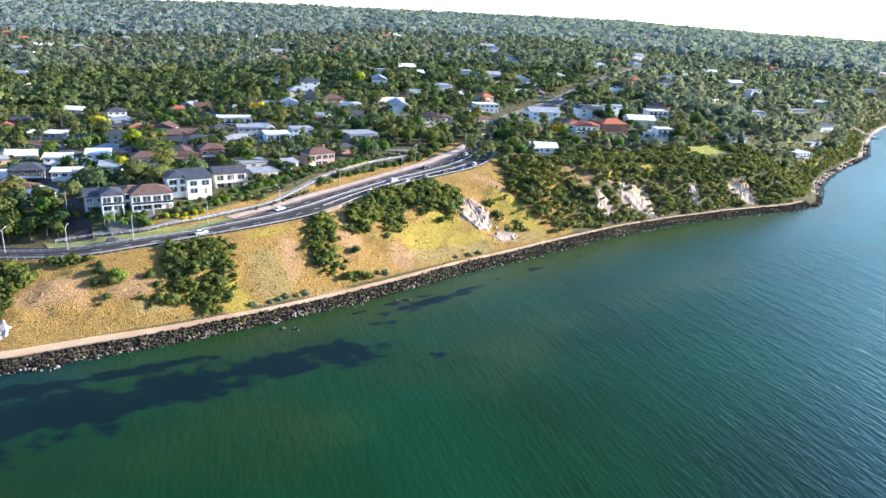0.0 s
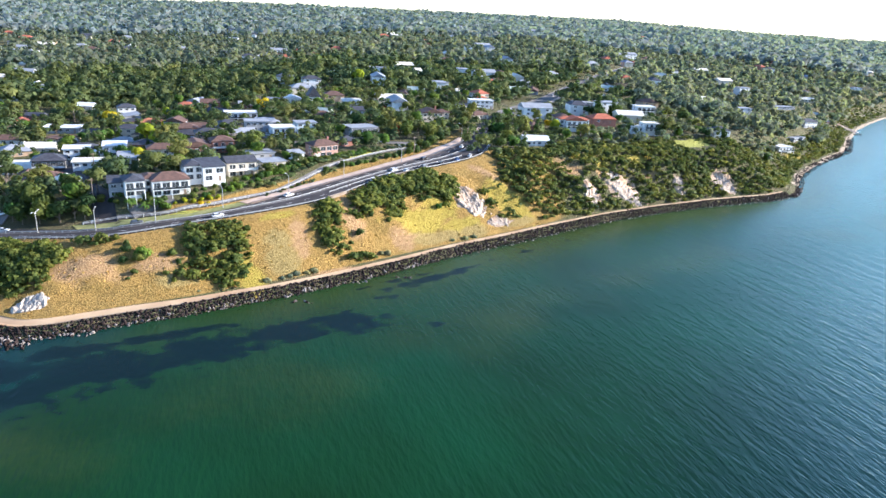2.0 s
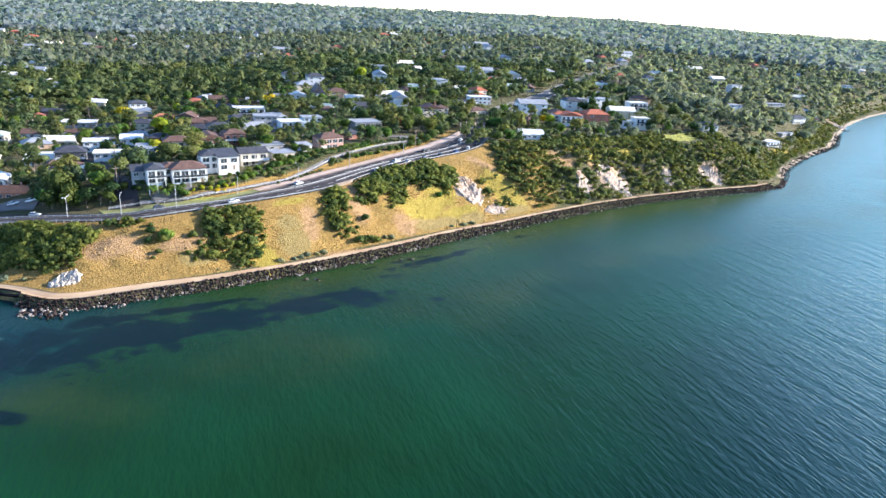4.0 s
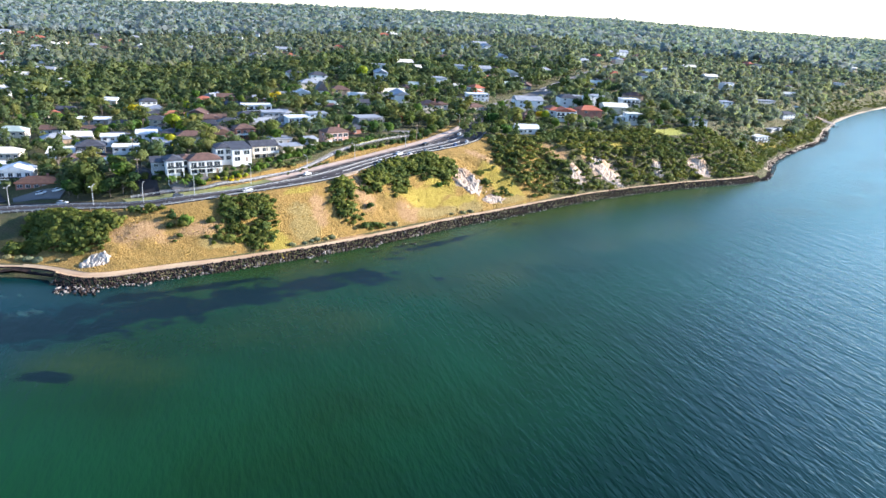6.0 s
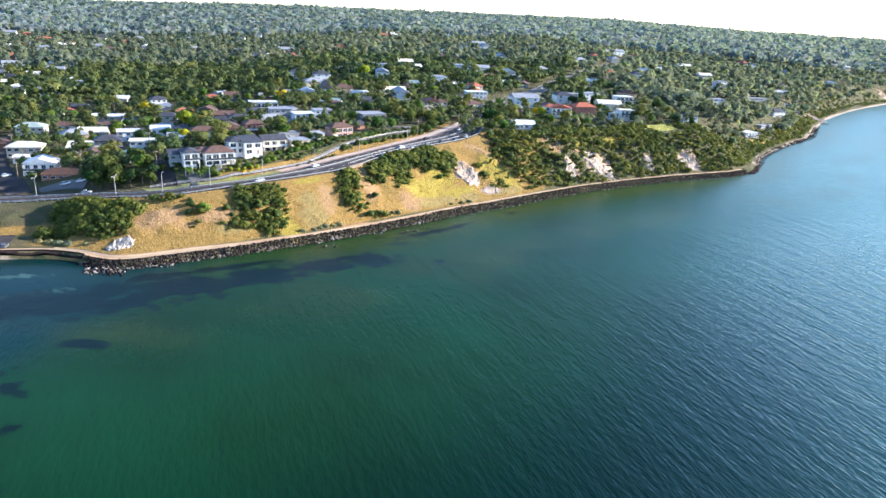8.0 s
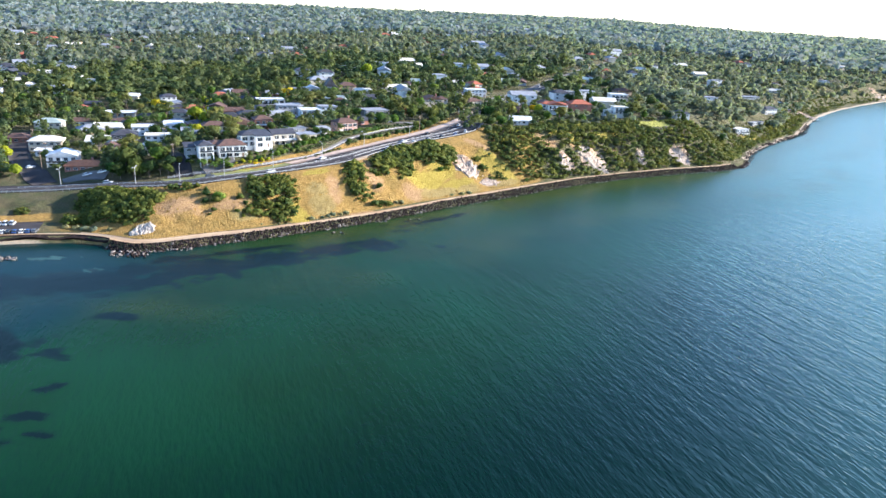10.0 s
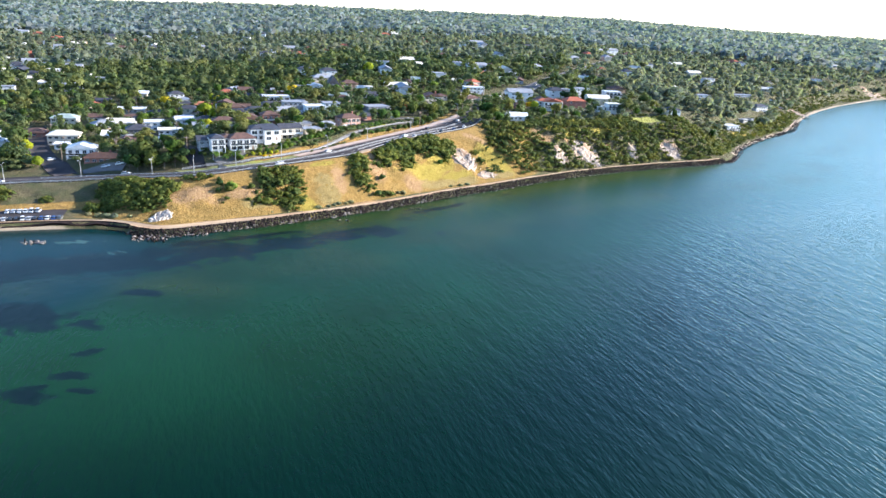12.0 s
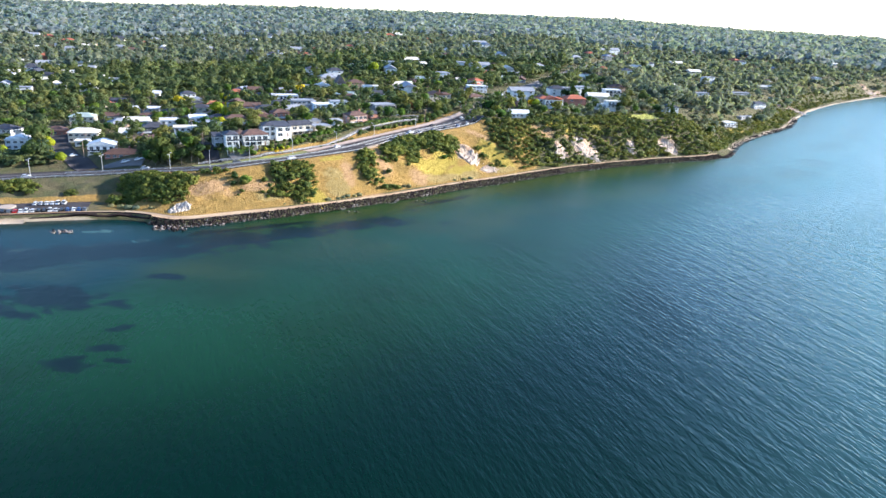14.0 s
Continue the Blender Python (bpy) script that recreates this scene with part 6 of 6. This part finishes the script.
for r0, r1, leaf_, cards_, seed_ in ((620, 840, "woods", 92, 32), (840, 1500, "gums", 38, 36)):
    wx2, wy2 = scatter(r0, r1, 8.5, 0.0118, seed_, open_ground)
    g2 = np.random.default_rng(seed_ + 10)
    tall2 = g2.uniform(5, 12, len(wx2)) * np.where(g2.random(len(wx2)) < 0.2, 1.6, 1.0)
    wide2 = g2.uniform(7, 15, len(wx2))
    # here too the right side gets the haze-coloured leaves
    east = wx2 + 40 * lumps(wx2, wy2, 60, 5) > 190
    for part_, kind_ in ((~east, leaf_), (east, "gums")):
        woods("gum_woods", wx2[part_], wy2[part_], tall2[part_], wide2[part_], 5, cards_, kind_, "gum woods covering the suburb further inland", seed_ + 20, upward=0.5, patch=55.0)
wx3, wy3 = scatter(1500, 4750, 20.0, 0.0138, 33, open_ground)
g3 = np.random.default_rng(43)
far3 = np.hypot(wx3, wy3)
woods("far_woods", wx3, wy3, g3.uniform(9, 17, len(wx3)) + far3 * 0.0015, g3.uniform(0.9, 1.4, len(wx3)) * far3 * 0.014, 6, 18, "far", "gum woods reaching the skyline, haze painted into their leaves", 53, upward=1.4, leafy=0.8, patch=140.0)


thicket([(-138, 193, 19, 10, -39), (-149, 196, 15, 7, -50), (-127, 196, 9, 5.5, -48), (-150, 186, 10, 4, 15)], 71, 3.0, "large dark green thicket on the slope above the clay")
thicket([(-116, 206, 8, 2.5, 0)], 73, 2.2, "low green scrub strip along the guard rail")
thicket([(-73, 213, 13, 10.5, 82), (-66.3, 203, 6, 4.6, 89), (-78.4, 198.6, 6.5, 2.0, 29), (-82, 213, 4, 7, 20)], 75, 2.2, "broad green thicket running down the dry slope")
thicket([(-37.6, 244, 10.5, 5.4, 88), (-33.8, 233.5, 6.4, 3.6, 50), (-23.2, 233.3, 5.8, 1.6, 35)], 77, 2.4, "fresh green thicket on the dry slope")
thicket([(-23.8, 264, 12, 5.6, 65), (-12.6, 270, 10, 4.0, 82)], 79, 2.6, "grey-green thicket below the road")
thicket([(-16.2, 284.5, 13, 5.5, 51), (-1.6, 295, 14, 8, 60), (11.3, 297, 10, 5.0, 77)], 81, 3.0, "dark thicket between the road and the clay face")
thicket([(34, 301, 4, 2.2, 65), (30, 307, 3, 2, 40)], 83, 2.0, "small thicket beside the clay face")
thicket([(-206, 191, 10, 5, 0), (-222, 190, 8, 5, 0)], 85, 2.8, "green scrub above the car park")
thicket([(-180, 190.4, 3.7, 2.4, -35)], 87, 1.6, "single low scrub patch on the bank")


def heath_ground(xs, ys, gen):
    d_, sx_ = near_line(xs, ys, SHORE)
    on = ((d_ > np.where(xs > 80, 6.4, 9)) & (d_ < 64) & (xs > 38) & (sx_ < 262)) | ((sx_ >= 258) & (d_ > 6.5) & (d_ < 34) & (gen.random(len(xs)) < 0.6))
    bare = np.maximum(spots(xs, ys, CLIFFS), np.maximum(spots(xs, ys, LUSH) * np.where((xs > 70) & (gen.random(len(xs)) < 0.6), 0, 0.9), spots(xs, ys, LAWNS)))
    bare = np.maximum(bare, spots(xs, ys, ORANGE) * 0.8)
    on &= (bare <= 0.02) | (gen.random(len(xs)) < 0.12)
    on &= ~((xs < 62) & (d_ < 13))
    for a, b, c, w in SITE_ARR[:len(SITES)][(SITE_ARR[:len(SITES), 0] > 45) & (SITE_ARR[:len(SITES), 1] < 760)]:
        dx, dy = xs - a, ys - b
        far = math.hypot(a, b + 60)
        f_, o_ = -(dx * a + dy * (b + 60)) / far, np.abs(dx * (b + 60) - dy * a) / far
        on &= ~((f_ > -c) & (f_ < c + 13) & (o_ < w))
    on &= ~((((xs - 175) / 15) ** 2 + ((ys - 418) / 17) ** 2 < 1 + 0.4 * lumps(xs, ys, 6, 3)) & (d_ > 36))
    road_ = near_line(xs, ys, sea_edge)[0]
    on &= ~((xs < 45) & (road_ > -4))
    return on


hx, hy = scatter(300, 1400, 2.2, 0.0034, 34, heath_ground)
g4 = np.random.default_rng(44)
woods("coastal_scrub", hx, hy, g4.uniform(1.0, 3.6, len(hx)) * g4.uniform(0.7, 1.2, len(hx)), g4.uniform(2.2, 5.2, len(hx)), 4, 54, "heath", "thick olive coastal scrub on the cliff slope", 54, patch=17.0)


def tuft_ground(xs, ys, gen):
    d_ = near_line(xs, ys, SHORE)[0]
    return (xs > -132) & (d_ > 6.5) & (d_ < 50) & (xs < 60) & (near_line(xs, ys, sea_edge)[0] < -1.5) & (spots(xs, ys, CLIFFS) <= 0)


tx, ty = scatter(190, 430, 2.0, 0.0, 35, tuft_ground)
pick_ = np.random.default_rng(45)
woods("dry_grass", tx, ty, pick_.uniform(0.05, 0.16, len(tx)), pick_.uniform(0.4, 1.0, len(tx)), 3, 6, "straw", "dry straw-coloured grass tufts on the slope", 55, 0.12)

# ---------------------------------------------------------------- shore rocks
gen = np.random.default_rng(61)
ROCKS = []
for s in range(10):
    bm = bmesh.new()
    bmesh.ops.create_icosphere(bm, subdivisions=1, radius=0.62)
    for v in bm.verts:
        v.co *= 0.72 + 0.55 * noise.random()
        v.co.z *= 0.75
    me = bpy.data.meshes.new("rock")
    bm.to_mesh(me)
    bm.free()
    me.materials.append(M["rock"])
    ROCKS.append(me)
PALE = []
for me in ROCKS[:4]:
    c = me.copy()
    c.materials.clear()
    c.materials.append(M["pale_rock"])
    PALE.append(c)
rock_wall = new("rock_wall")
tagged(rock_wall, "dark basalt boulder wall along the waterline", "rock wall")
base_line = along(shore_line[shore_line[:, 0] > -133], 0.8)
side_n = offset(base_line, 1.0) - base_line
loose_v, loose_q, n_parts = [], [], 0
pale_v, pale_q, pale_total = [], [], 0
unit = [np.array([tuple(v.co) for v in me.vertices]) for me in ROCKS]
tri = [np.array([tuple(p.vertices) for p in me.polygons]) for me in ROCKS]
total = 0
for i, p in enumerate(base_line):
    if p[0] > 256 and gen.random() < 0.72:
        continue
    rim_ = float(rock_rim(p[0]))
    for a in np.arange(-2.4, rim_ + 0.35 if p[0] < 236 else 3.6, 0.8):
        q = p + side_n[i] * (a + gen.uniform(-0.4, 0.4)) + gen.uniform(-0.35, 0.35, 2)
        z = float(np.interp(a - rim_, [-4.4, 0], [-0.4, 2.3]) if p[0] < 236 else 0.1 + a * 0.12) + gen.uniform(-0.05, 0.3)
        k = int(gen.integers(0, 10))
        sc = gen.uniform(0.5, 1.05)
        turn = Euler(tuple(gen.uniform(0, 6.28, 3))).to_matrix()
        if n_parts < 300 and a < 6 and -112 < q[0] < -70 and gen.random() < 0.6:
            me = PALE[k % 4] if gen.random() < (0.3 if a < -1.2 else 0.03) else ROCKS[k]
            part("rock", me, rock_wall, at=Matrix.Translation((q[0], q[1], z)) @ turn.to_4x4() @ Matrix.Diagonal((sc, sc, sc, 1)))
            n_parts += 1
        elif gen.random() < (0.3 if a < -1.2 else 0.1 if a < -0.2 else 0.015):
            pale_v.append(unit[k] * sc @ np.array(turn).T + np.array([q[0], q[1], z]))
            pale_q.append(tri[k] + pale_total)
            pale_total += len(unit[k])
        else:
            loose_v.append(unit[k] * sc @ np.array(turn).T + np.array([q[0], q[1], z]))
            loose_q.append(tri[k] + total)
            total += len(unit[k])
rest = new("boulders", quads_mesh("boulders", np.concatenate(loose_v), np.concatenate(loose_q), M["rock"]))
rest.parent = rock_wall
rest["kind"] = "stuff"
rest = new("pale_boulders", quads_mesh("pale_boulders", np.concatenate(pale_v), np.concatenate(pale_q), M["pale_rock"]))
rest.parent = rock_wall
rest["kind"] = "stuff"


def reef(name, x, y, n, wide, deep, label, pale=0.8, high=0.35):
    base = new(name)
    base.location = (x, y, 0)
    tagged(base, label, "rocks")
    for _ in range(n):
        a, q = gen.uniform(0, 6.28), math.sqrt(gen.random())
        me = PALE[int(gen.integers(0, 4))] if gen.random() < pale else ROCKS[int(gen.integers(0, 10))]
        sc = gen.uniform(0.45, 1.35)
        part("rock", me, base, at=Matrix.Translation((math.cos(a) * q * wide, math.sin(a) * q * deep, gen.uniform(-0.1, high))) @ Euler(tuple(gen.uniform(0, 6.28, 3))).to_matrix().to_4x4() @ Matrix.Diagonal((sc, sc, sc * 0.8, 1)))


reef("rock_point", -119.5, 157, 80, 8.5, 4.2, "tumbled pale and dark rocks at the wall's end", 0.45)
reef("rock_islet", -163.4, 145.5, 34, 5.5, 2.4, "small pale rock islet standing in the shallows")
reef("reef", -103, 166, 18, 5, 2.5, "pale wave-washed rocks below the wall", 0.7, 0.2)
reef("reef", -22, 218, 8, 3, 1.2, "few rocks awash in shallow water", 0.6, 0.1)
reef("reef", -6, 225, 9, 4, 1.2, "few rocks awash in shallow water", 0.6, 0.1)
reef("reef", -40, 197, 8, 4, 1.0, "few rocks awash in shallow water", 0.6, 0.1)
reef("reef", 466, 704, 22, 9, 4, "dark rocks off the far point", 0.2, 0.5)
